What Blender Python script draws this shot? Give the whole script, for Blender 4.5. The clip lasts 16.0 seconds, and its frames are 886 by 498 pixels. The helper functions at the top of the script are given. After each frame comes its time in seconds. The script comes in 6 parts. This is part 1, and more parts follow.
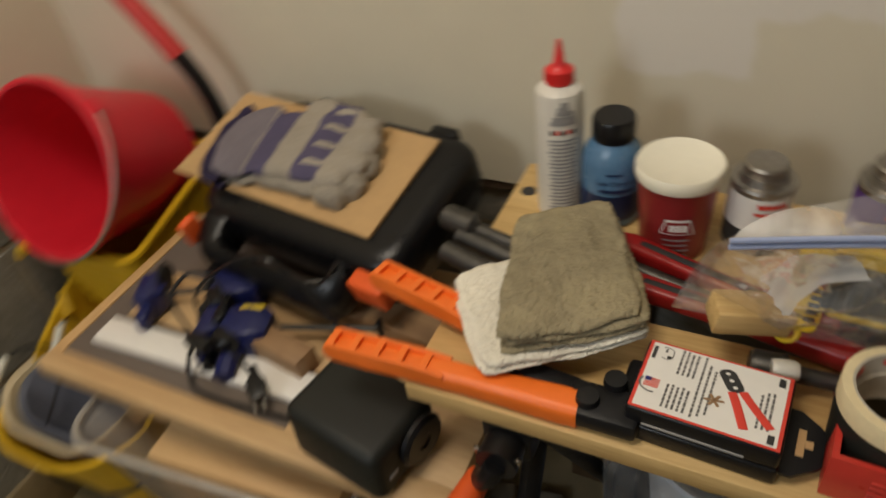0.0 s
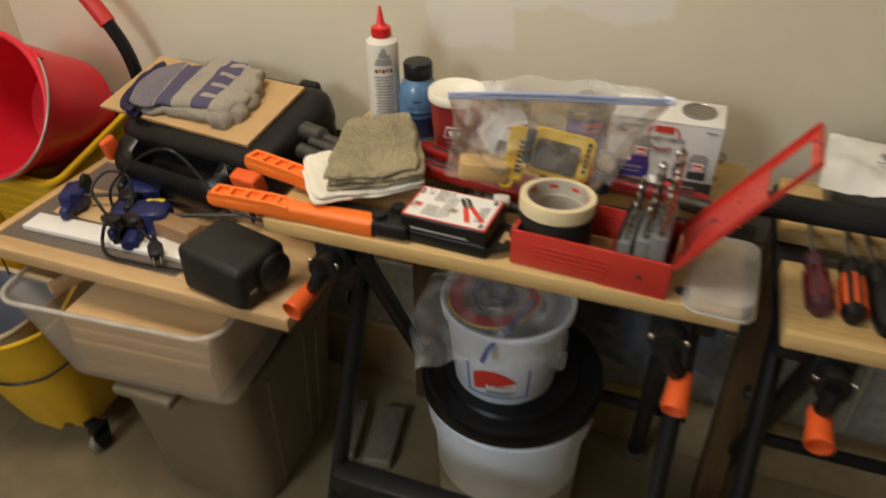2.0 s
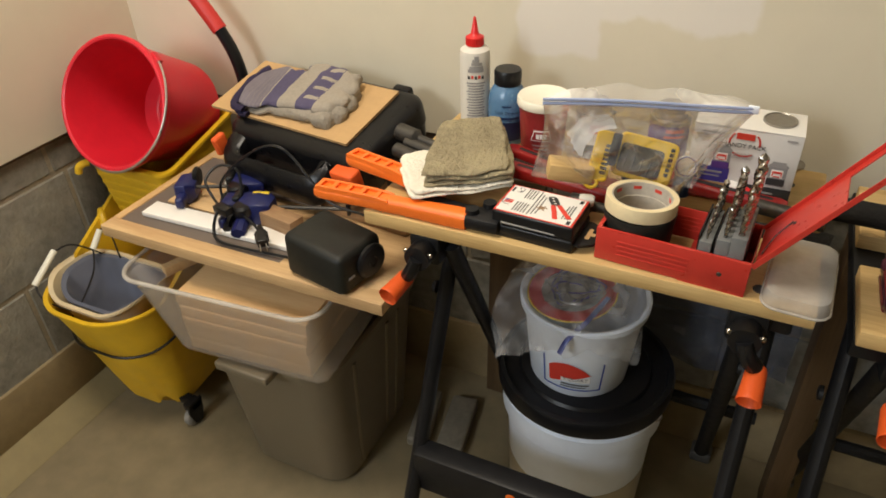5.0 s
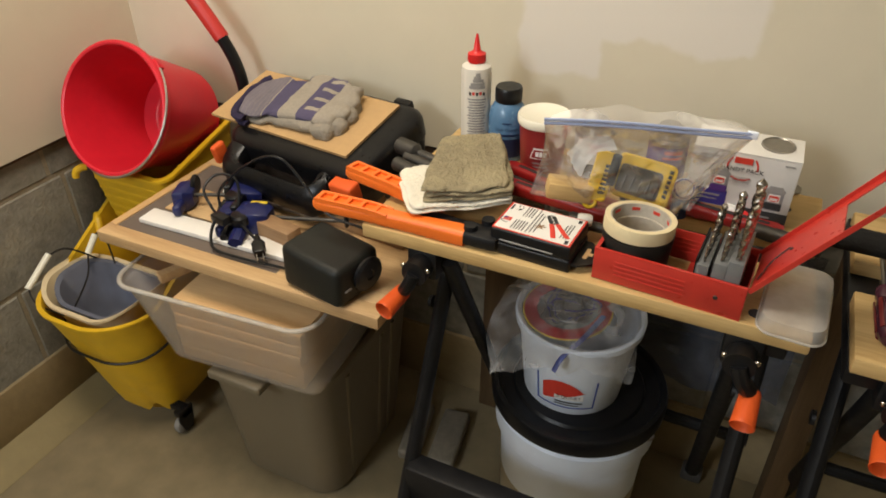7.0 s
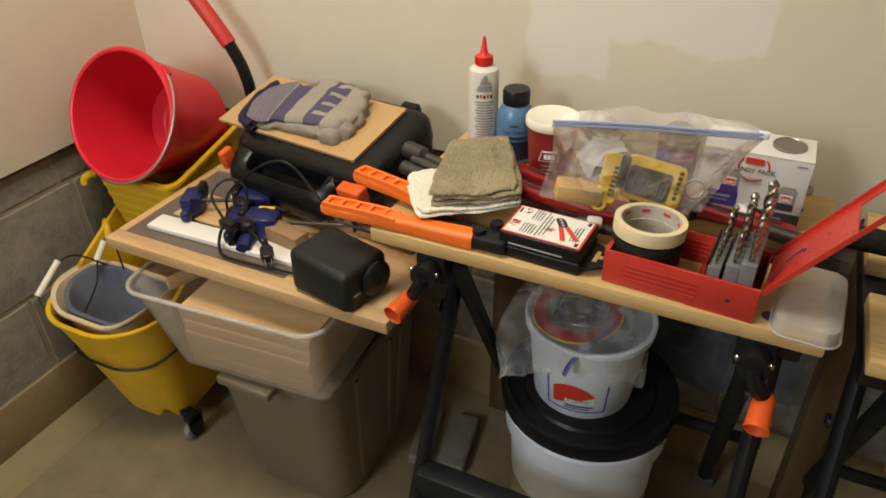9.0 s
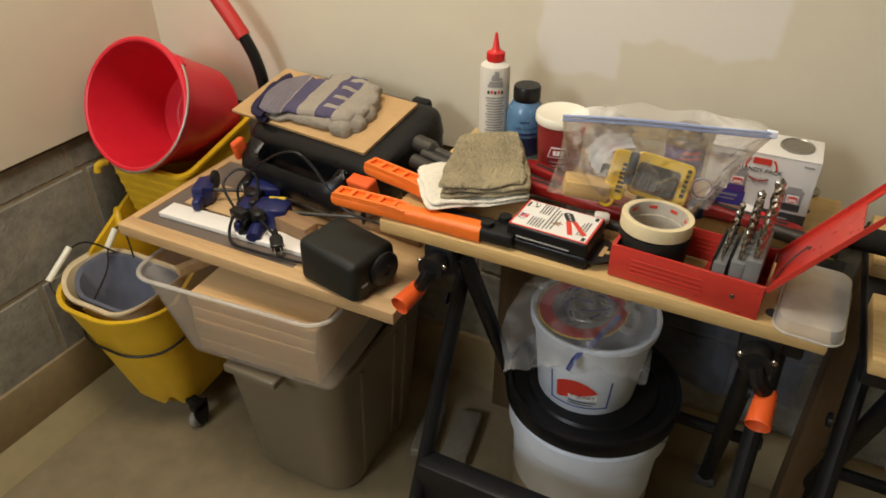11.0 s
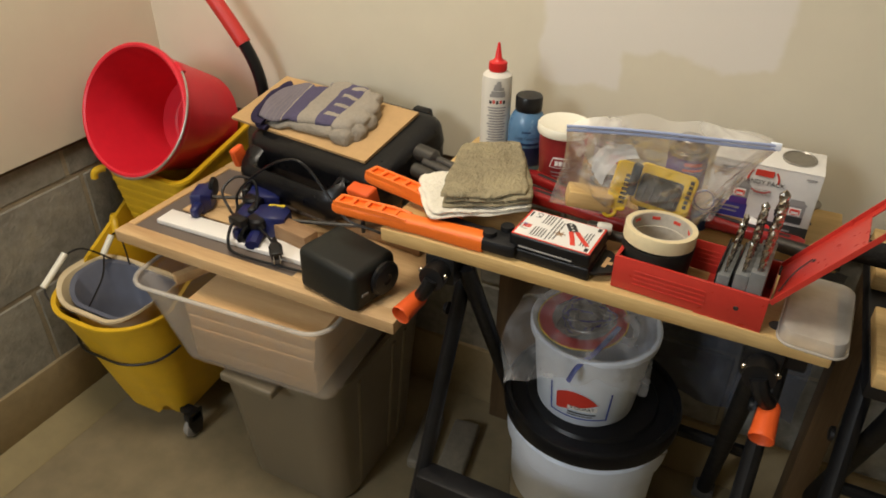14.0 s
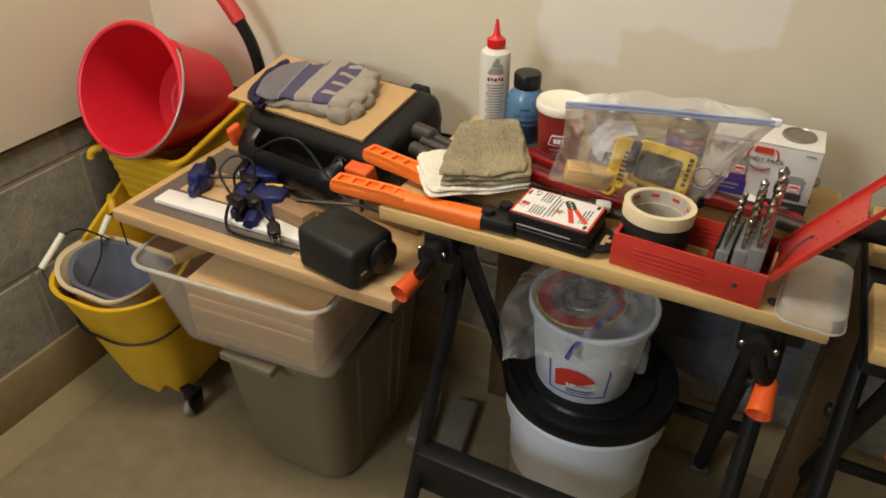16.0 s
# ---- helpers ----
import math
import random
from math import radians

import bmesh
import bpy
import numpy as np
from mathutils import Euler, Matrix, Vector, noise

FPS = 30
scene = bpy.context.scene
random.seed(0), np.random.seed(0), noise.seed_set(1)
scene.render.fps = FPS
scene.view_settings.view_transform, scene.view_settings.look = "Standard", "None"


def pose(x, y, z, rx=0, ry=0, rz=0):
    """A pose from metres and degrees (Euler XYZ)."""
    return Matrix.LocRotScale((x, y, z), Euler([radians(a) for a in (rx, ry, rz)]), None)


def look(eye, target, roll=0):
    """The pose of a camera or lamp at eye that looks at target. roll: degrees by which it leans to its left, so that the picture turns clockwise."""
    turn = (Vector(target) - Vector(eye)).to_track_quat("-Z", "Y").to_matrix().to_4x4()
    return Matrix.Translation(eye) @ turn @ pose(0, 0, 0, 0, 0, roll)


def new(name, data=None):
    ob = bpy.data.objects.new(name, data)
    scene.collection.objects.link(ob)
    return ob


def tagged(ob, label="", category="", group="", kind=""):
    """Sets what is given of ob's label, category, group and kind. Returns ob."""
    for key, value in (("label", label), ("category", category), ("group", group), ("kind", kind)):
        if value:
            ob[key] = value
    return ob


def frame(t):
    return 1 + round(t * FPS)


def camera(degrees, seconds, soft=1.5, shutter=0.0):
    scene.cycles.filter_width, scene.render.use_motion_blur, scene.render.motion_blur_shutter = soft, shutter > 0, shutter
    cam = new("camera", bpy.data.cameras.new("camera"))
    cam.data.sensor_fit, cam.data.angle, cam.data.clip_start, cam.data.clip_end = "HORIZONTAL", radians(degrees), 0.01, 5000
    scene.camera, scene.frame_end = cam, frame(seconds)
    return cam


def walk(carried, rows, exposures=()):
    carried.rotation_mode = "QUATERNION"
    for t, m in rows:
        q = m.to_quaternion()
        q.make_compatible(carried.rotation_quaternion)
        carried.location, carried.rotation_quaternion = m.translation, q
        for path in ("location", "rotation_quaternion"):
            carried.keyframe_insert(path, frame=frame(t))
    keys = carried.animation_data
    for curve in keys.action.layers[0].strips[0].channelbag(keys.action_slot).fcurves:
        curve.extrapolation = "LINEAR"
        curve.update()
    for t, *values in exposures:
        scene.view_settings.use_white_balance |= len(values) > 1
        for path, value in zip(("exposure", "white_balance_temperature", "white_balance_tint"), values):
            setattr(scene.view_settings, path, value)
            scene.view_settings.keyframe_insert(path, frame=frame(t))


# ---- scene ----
cam = camera(63.8, 16.0, 1.7, 1.0)
PATH = [
    (0, (0.28, -0.358, 1.339), (-0.494, 0.95, 0.039), -8.8),
    (0.5, (0.377, -0.402, 1.324), (-0.621, 0.798, 0.074), -3.5),
    (1, (0.466, -0.425, 1.323), (-0.454, 0.84, 0.077), -0.9),
    (1.5, (0.485, -0.589, 1.336), (-0.286, 0.848, 0.179), -2.2),
    (2, (0.549, -0.716, 1.35), (-0.024, 0.804, 0.184), -0.8),
    (2.5, (0.609, -0.76, 1.355), (-0.103, 0.708, 0.198), -1.9),
    (3, (0.6, -0.788, 1.351), (-0.164, 0.673, 0.219), -4.2),
    (3.5, (0.566, -0.806, 1.364), (-0.191, 0.669, 0.245), -4.2),
    (6, (0.533, -0.798, 1.382), (-0.181, 0.663, 0.218), -1.1),
    (6.5, (0.533, -0.796, 1.381), (-0.183, 0.671, 0.224), -1.0),
    (7, (0.527, -0.802, 1.39), (-0.187, 0.687, 0.262), -0.3),
    (7.5, (0.526, -0.802, 1.393), (-0.189, 0.691, 0.269), -0.5),
    (8, (0.525, -0.801, 1.397), (-0.217, 0.697, 0.299), -0.5),
    (8.5, (0.525, -0.803, 1.394), (-0.228, 0.696, 0.305), -0.7),
    (9, (0.524, -0.797, 1.387), (-0.213, 0.687, 0.267), -1.2),
    (11.5, (0.532, -0.818, 1.381), (-0.223, 0.665, 0.272), 0.0),
    (12, (0.535, -0.813, 1.382), (-0.212, 0.686, 0.288), 0.1),
    (12.5, (0.526, -0.818, 1.384), (-0.203, 0.694, 0.297), 1.5),
    (13, (0.52, -0.822, 1.386), (-0.208, 0.694, 0.304), 1.3),
    (13.5, (0.516, -0.82, 1.379), (-0.222, 0.695, 0.301), 0.5),
    (14, (0.515, -0.817, 1.377), (-0.227, 0.685, 0.285), 0.7),
    (14.5, (0.51, -0.817, 1.378), (-0.228, 0.676, 0.27), 0.9),
    (15, (0.506, -0.82, 1.374), (-0.223, 0.668, 0.254), 1.2),
    (15.5, (0.512, -0.817, 1.373), (-0.215, 0.666, 0.246), 0.7),
    (16, (0.515, -0.818, 1.373), (-0.209, 0.66, 0.236), 0.6),
]
EXPOSURES = [(0, -0.92), (0.5, -0.75), (1, -0.65), (1.5, -0.58), (2.0, -0.37), (2.5, -0.12), (3.2, 0.02), (6, -0.10), (9, -0.18), (14, -0.22), (16, -0.19)]
walk(cam, [(t, look(eye, target, roll)) for t, eye, target, roll in PATH], EXPOSURES)

# ---- world and light ----
world = bpy.data.worlds.new("world")
scene.world = world
world.use_nodes = True
world.node_tree.nodes["Background"].inputs[0].default_value = (1.0, 0.86, 0.68, 1)
world.node_tree.nodes["Background"].inputs[1].default_value = 0.05


def area_lamp(name, eye, target, size, watts, colour):
    data = bpy.data.lights.new(name, "AREA")
    data.shape, data.size, data.energy, data.color = "DISK", size, watts, colour
    ob = new(name, data)
    ob.matrix_world = look(eye, target)
    return ob


area_lamp("ceiling_lamp", (-0.20, -0.28, 2.36), (-0.35, 0.0, 0.7), 0.6, 26.2, (1.0, 0.89, 0.74))
# added cool fill from the front, source unseen; lights the buckets under the bench
area_lamp("unseen_cool_fill", (-0.66, -2.50, 2.12), (0.2, 0.0, 0.4), 0.7, 33.0, (0.86, 0.93, 1.0))



# ---- materials ----
def mat(name, col, rough=0.5, metal=0.0, var=0.12, scale=25.0, bump=0.08, bscale=180.0, spec=0.5, dirt=0.0, dirt_col=(0.08, 0.06, 0.04)):
    m = bpy.data.materials.new(name)
    m.use_nodes = True
    nt = m.node_tree
    n, l = nt.nodes, nt.links
    b = n["Principled BSDF"]
    tc = n.new("ShaderNodeTexCoord")
    big = n.new("ShaderNodeTexNoise")
    big.inputs["Scale"].default_value, big.inputs["Detail"].default_value = scale * 0.25, 3
    fine = n.new("ShaderNodeTexNoise")
    fine.inputs["Scale"].default_value, fine.inputs["Detail"].default_value = scale * 3, 5
    l.new(tc.outputs["Object"], big.inputs["Vector"])
    l.new(tc.outputs["Object"], fine.inputs["Vector"])
    mixn = n.new("ShaderNodeMix")
    mixn.inputs["Factor"].default_value = 0.45
    l.new(big.outputs["Fac"], mixn.inputs["A"])
    l.new(fine.outputs["Fac"], mixn.inputs["B"])
    ramp = n.new("ShaderNodeValToRGB")
    ramp.color_ramp.elements[0].position, ramp.color_ramp.elements[1].position = 0.3, 0.7
    ramp.color_ramp.elements[0].color = (*[max(0, c * (1 - var)) for c in col], 1)
    ramp.color_ramp.elements[1].color = (*[min(1, c * (1 + var)) for c in col], 1)
    l.new(mixn.outputs["Result"], ramp.inputs["Fac"])
    out = ramp.outputs["Color"]
    if dirt > 0:
        dn = n.new("ShaderNodeTexNoise")
        dn.inputs["Scale"].default_value, dn.inputs["Detail"].default_value, dn.inputs["Roughness"].default_value = scale * 0.5, 8, 0.7
        l.new(tc.outputs["Object"], dn.inputs["Vector"])
        mr = n.new("ShaderNodeMapRange")
        mr.inputs["From Min"].default_value, mr.inputs["From Max"].default_value, mr.inputs["To Max"].default_value = 0.52, 0.75, dirt
        l.new(dn.outputs["Fac"], mr.inputs["Value"])
        dm = n.new("ShaderNodeMix")
        dm.data_type = "RGBA"
        l.new(mr.outputs["Result"], dm.inputs["Factor"])
        l.new(out, dm.inputs["A"])
        dm.inputs["B"].default_value = (*dirt_col, 1)
        out = dm.outputs["Result"]
    l.new(out, b.inputs["Base Color"])
    rr = n.new("ShaderNodeMapRange")
    rr.inputs["To Min"].default_value, rr.inputs["To Max"].default_value = max(0.02, rough - 0.1), min(1, rough + 0.12)
    l.new(fine.outputs["Fac"], rr.inputs["Value"])
    l.new(rr.outputs["Result"], b.inputs["Roughness"])
    b.inputs["Metallic"].default_value = metal
    b.inputs["Specular IOR Level"].default_value = spec
    if bump > 0:
        bn = n.new("ShaderNodeTexNoise")
        bn.inputs["Scale"].default_value, bn.inputs["Detail"].default_value = bscale, 4
        l.new(tc.outputs["Object"], bn.inputs["Vector"])
        bp = n.new("ShaderNodeBump")
        bp.inputs["Strength"].default_value, bp.inputs["Distance"].default_value = bump, 0.004
        l.new(bn.outputs["Fac"], bp.inputs["Height"])
        l.new(bp.outputs["Normal"], b.inputs["Normal"])
    return m


def wood(name, light, dark, along=0, rough=0.55, rings=26.0):
    """Sawn wood with its grain along the axis given."""
    m = bpy.data.materials.new(name)
    m.use_nodes = True
    nt = m.node_tree
    n, l = nt.nodes, nt.links
    b = n["Principled BSDF"]
    tc = n.new("ShaderNodeTexCoord")
    mp = n.new("ShaderNodeMapping")
    sc = [1.0, 1.0, 1.0]
    sc[along] = 0.06
    mp.inputs["Scale"].default_value = sc
    oi = n.new("ShaderNodeObjectInfo")
    l.new(tc.outputs["Object"], mp.inputs["Vector"])
    mul = n.new("ShaderNodeMath")
    mul.operation = "MULTIPLY"
    mul.inputs[1].default_value = 37.0
    l.new(oi.outputs["Random"], mul.inputs[0])
    nz = n.new("ShaderNodeTexNoise")
    nz.noise_dimensions = "4D"
    nz.inputs["Scale"].default_value, nz.inputs["Detail"].default_value, nz.inputs["Distortion"].default_value = rings * 1.4, 6, 0.6
    l.new(mp.outputs["Vector"], nz.inputs["Vector"])
    l.new(mul.outputs["Value"], nz.inputs["W"])
    fine = n.new("ShaderNodeTexNoise")
    fine.inputs["Scale"].default_value, fine.inputs["Detail"].default_value = rings * 14, 4
    l.new(mp.outputs["Vector"], fine.inputs["Vector"])
    mx = n.new("ShaderNodeMix")
    mx.inputs["Factor"].default_value = 0.35
    l.new(nz.outputs["Fac"], mx.inputs["A"])
    l.new(fine.outputs["Fac"], mx.inputs["B"])
    ramp = n.new("ShaderNodeValToRGB")
    e = ramp.color_ramp.elements
    e[0].position, e[0].color = 0.34, (*dark, 1)
    e[1].position, e[1].color = 0.62, (*light, 1)
    l.new(mx.outputs["Result"], ramp.inputs["Fac"])
    l.new(ramp.outputs["Color"], b.inputs["Base Color"])
    b.inputs["Roughness"].default_value = rough
    bp = n.new("ShaderNodeBump")
    bp.inputs["Strength"].default_value, bp.inputs["Distance"].default_value = 0.12, 0.002
    l.new(mx.outputs["Result"], bp.inputs["Height"])
    l.new(bp.outputs["Normal"], b.inputs["Normal"])
    return m


def film(name, tint, solid, rough=0.25, crinkle=0.0, cscale=40.0, gloss=0.12):
    """Thin see-through plastic: part of the light goes straight on, the rest meets a milky glossy skin."""
    m = bpy.data.materials.new(name)
    m.use_nodes = True
    nt = m.node_tree
    n, l = nt.nodes, nt.links
    b, out = n["Principled BSDF"], n["Material Output"]
    b.inputs["Base Color"].default_value = (*tint, 1)
    b.inputs["Roughness"].default_value = rough
    tr = n.new("ShaderNodeBsdfTransparent")
    tr.inputs["Color"].default_value = (*[0.5 + 0.5 * c for c in tint], 1)
    gl = n.new("ShaderNodeBsdfGlossy")
    gl.inputs["Roughness"].default_value = rough * 0.5
    tc = n.new("ShaderNodeTexCoord")
    nz = n.new("ShaderNodeTexNoise")
    nz.inputs["Scale"].default_value, nz.inputs["Detail"].default_value, nz.inputs["Distortion"].default_value = cscale, 4, 0.7 if crinkle > 0.2 else 0.0
    l.new(tc.outputs["Object"], nz.inputs["Vector"])
    mr = n.new("ShaderNodeMapRange")
    if crinkle > 0.2:
        mr.inputs["From Min"].default_value, mr.inputs["From Max"].default_value = 0.42, 0.75
        mr.inputs["To Min"].default_value, mr.inputs["To Max"].default_value = solid * 0.5, min(1, solid * 1.9)
    else:
        mr.inputs["To Min"].default_value, mr.inputs["To Max"].default_value = solid * 0.55, min(1, solid * 1.45)
    l.new(nz.outputs["Fac"], mr.inputs["Value"])
    mix = n.new("ShaderNodeMixShader")
    l.new(mr.outputs["Result"], mix.inputs["Fac"])
    l.new(tr.outputs["BSDF"], mix.inputs[1])
    l.new(b.outputs["BSDF"], mix.inputs[2])
    fr = n.new("ShaderNodeFresnel")
    fr.inputs["IOR"].default_value = 1.35
    gm = n.new("ShaderNodeMath")
    gm.operation = "MULTIPLY"
    gm.inputs[1].default_value = gloss * 8
    l.new(fr.outputs["Fac"], gm.inputs[0])
    mix2 = n.new("ShaderNodeMixShader")
    l.new(gm.outputs["Value"], mix2.inputs["Fac"])
    l.new(mix.outputs["Shader"], mix2.inputs[1])
    l.new(gl.outputs["BSDF"], mix2.inputs[2])
    if crinkle > 0:
        bp = n.new("ShaderNodeBump")
        bp.inputs["Strength"].default_value, bp.inputs["Distance"].default_value = crinkle, 0.01
        l.new(nz.outputs["Fac"], bp.inputs["Height"])
        for s in (b, gl, fr):
            l.new(bp.outputs["Normal"], s.inputs["Normal"])
    l.new(mix2.outputs["Shader"], out.inputs["Surface"])
    return m


def drywall_paint(name, col, patch=None, patch_col=None):
    """Rolled wall paint; patch: (x0, x1, z0, z1, step x, step z) of a brighter repainted area with a ragged edge."""
    m = mat(name, col, 0.72, 0, 0.035, 5, 0.05, 260, 0.3)
    if patch:
        nt = m.node_tree
        n, l = nt.nodes, nt.links
        b = n["Principled BSDF"]
        src = b.inputs["Base Color"].links[0].from_socket
        tc = n.new("ShaderNodeTexCoord")
        nz = n.new("ShaderNodeTexNoise")
        nz.inputs["Scale"].default_value, nz.inputs["Detail"].default_value = 9, 4
        l.new(tc.outputs["Object"], nz.inputs["Vector"])
        wob = n.new("ShaderNodeVectorMath")
        wob.operation = "MULTIPLY_ADD"
        wob.inputs[1].default_value = (0.07, 0, 0.09)
        l.new(nz.outputs["Color"], wob.inputs[0])
        l.new(tc.outputs["Object"], wob.inputs[2])
        sep = n.new("ShaderNodeSeparateXYZ")
        l.new(wob.outputs["Vector"], sep.inputs[0])

        def edge(sock, a, c):
            r = n.new("ShaderNodeMapRange")
            r.interpolation_type = "SMOOTHSTEP"
            r.inputs["From Min"].default_value, r.inputs["From Max"].default_value = a, c
            l.new(sock, r.inputs["Value"])
            return r.outputs["Result"]

        def both(p, q, op):
            k = n.new("ShaderNodeMath")
            k.operation = op
            l.new(p, k.inputs[0])
            l.new(q, k.inputs[1])
            return k.outputs["Value"]

        x0, x1, z0, z1, sx, sz = patch
        s = 0.008
        left = edge(sep.outputs["X"], x0 - s, x0 + s)
        right = edge(sep.outputs["X"], x1 + s, x1 - s)
        low = edge(sep.outputs["Z"], z0 - s, z0 + s)
        high = edge(sep.outputs["Z"], z1 - s, z1 + s)
        narrow = edge(sep.outputs["X"], sx + s, sx - s)
        low = both(both(low, narrow, "MULTIPLY"), edge(sep.outputs["Z"], sz - s, sz + s), "MAXIMUM")
        f = both(both(left, right, "MULTIPLY"), low, "MULTIPLY")
        mx = n.new("ShaderNodeMix")
        mx.data_type = "RGBA"
        l.new(f, mx.inputs["Factor"])
        l.new(src, mx.inputs["A"])
        mx.inputs["B"].default_value = (*patch_col, 1)
        l.new(mx.outputs["Result"], b.inputs["Base Color"])
    return m


def knit(name, col, rough=0.95, scale=260.0, var=0.18):
    """Woven or terry cloth: a fine weave in the relief and soft blotches in the colour."""
    return mat(name, col, rough, 0, var, 40, 0.9, scale, 0.15, 0.25, [c * 0.55 for c in col])


def glove_cloth(name):
    """Work-glove cloth in bands along x: striped cuff, purple, cream, purple, cream fingers."""
    m = mat(name, (0.5, 0.5, 0.5), 0.95, 0, 0.15, 60, 0.9, 320, 0.15)
    nt = m.node_tree
    n, l = nt.nodes, nt.links
    b = n["Principled BSDF"]
    shade = b.inputs["Base Color"].links[0].from_socket
    tc = n.new("ShaderNodeTexCoord")
    nz = n.new("ShaderNodeTexNoise")
    nz.inputs["Scale"].default_value = 30
    l.new(tc.outputs["Object"], nz.inputs["Vector"])
    ad = n.new("ShaderNodeVectorMath")
    ad.operation = "MULTIPLY_ADD"
    ad.inputs[1].default_value = (0.012, 0.012, 0)
    l.new(nz.outputs["Color"], ad.inputs[0])
    l.new(tc.outputs["Object"], ad.inputs[2])
    sp = n.new("ShaderNodeSeparateXYZ")
    l.new(ad.outputs["Vector"], sp.inputs[0])
    mr = n.new("ShaderNodeMapRange")
    mr.inputs["From Min"].default_value, mr.inputs["From Max"].default_value = -0.16, 0.14
    l.new(sp.outputs["X"], mr.inputs["Value"])
    ramp = n.new("ShaderNodeValToRGB")
    r = ramp.color_ramp
    r.interpolation = "CONSTANT"
    lav, pur, cream = (0.18, 0.158, 0.182, 1), (0.098, 0.085, 0.145, 1), (0.345, 0.305, 0.25, 1)
    r.elements[0].position, r.elements[0].color = 0.0, lav
    r.elements[1].position, r.elements[1].color = 0.27, cream
    for p, c in ((0.285, pur), (0.42, cream), (0.57, pur), (0.72, cream)):
        e = r.elements.new(p)
        e.color = c
    l.new(mr.outputs["Result"], ramp.inputs["Fac"])
    # lengthwise stripes on the cuff, gaps between the finger backs
    wv = n.new("ShaderNodeMath")
    wv.operation = "SINE"
    k = n.new("ShaderNodeMath")
    k.operation = "MULTIPLY"
    k.inputs[1].default_value = 640
    l.new(sp.outputs["X"], k.inputs[0])
    l.new(k.outputs["Value"], wv.inputs[0])
    st = n.new("ShaderNodeMapRange")
    st.inputs["From Min"].default_value, st.inputs["From Max"].default_value = 0.75, 0.95
    st.inputs["To Max"].default_value = 0.22
    l.new(wv.outputs["Value"], st.inputs["Value"])

    def step(sock, edge, op):
        s = n.new("ShaderNodeMath")
        s.operation = op
        s.inputs[1].default_value = edge
        l.new(sock, s.inputs[0])
        return s.outputs["Value"]

    def times(p, q, op="MULTIPLY"):
        s = n.new("ShaderNodeMath")
        s.operation = op
        l.new(p, s.inputs[0])
        l.new(q, s.inputs[1])
        return s.outputs["Value"]

    k2 = step(sp.outputs["Y"], 205.0, "MULTIPLY")
    wide = step(step(k2, 0.0, "SINE"), 0.55, "GREATER_THAN")
    cuff = times(st.outputs["Result"], step(mr.outputs["Result"], 0.27, "LESS_THAN"))
    back = times(wide, times(step(mr.outputs["Result"], 0.61, "GREATER_THAN"), step(mr.outputs["Result"], 0.72, "LESS_THAN")))
    fac = times(cuff, back, "MAXIMUM")
    mx = n.new("ShaderNodeMix")
    mx.data_type = "RGBA"
    l.new(fac, mx.inputs["Factor"])
    l.new(ramp.outputs["Color"], mx.inputs["A"])
    mx.inputs["B"].default_value = (0.345, 0.305, 0.25, 1)
    ml = n.new("ShaderNodeMix")
    ml.data_type, ml.blend_type = "RGBA", "MULTIPLY"
    ml.inputs["Factor"].default_value = 1.0
    br = n.new("ShaderNodeVectorMath")
    br.operation = "SCALE"
    br.inputs["Scale"].default_value = 2.0
    l.new(shade, br.inputs[0])
    l.new(mx.outputs["Result"], ml.inputs["A"])
    l.new(br.outputs["Vector"], ml.inputs["B"])
    l.new(ml.outputs["Result"], b.inputs["Base Color"])
    return m


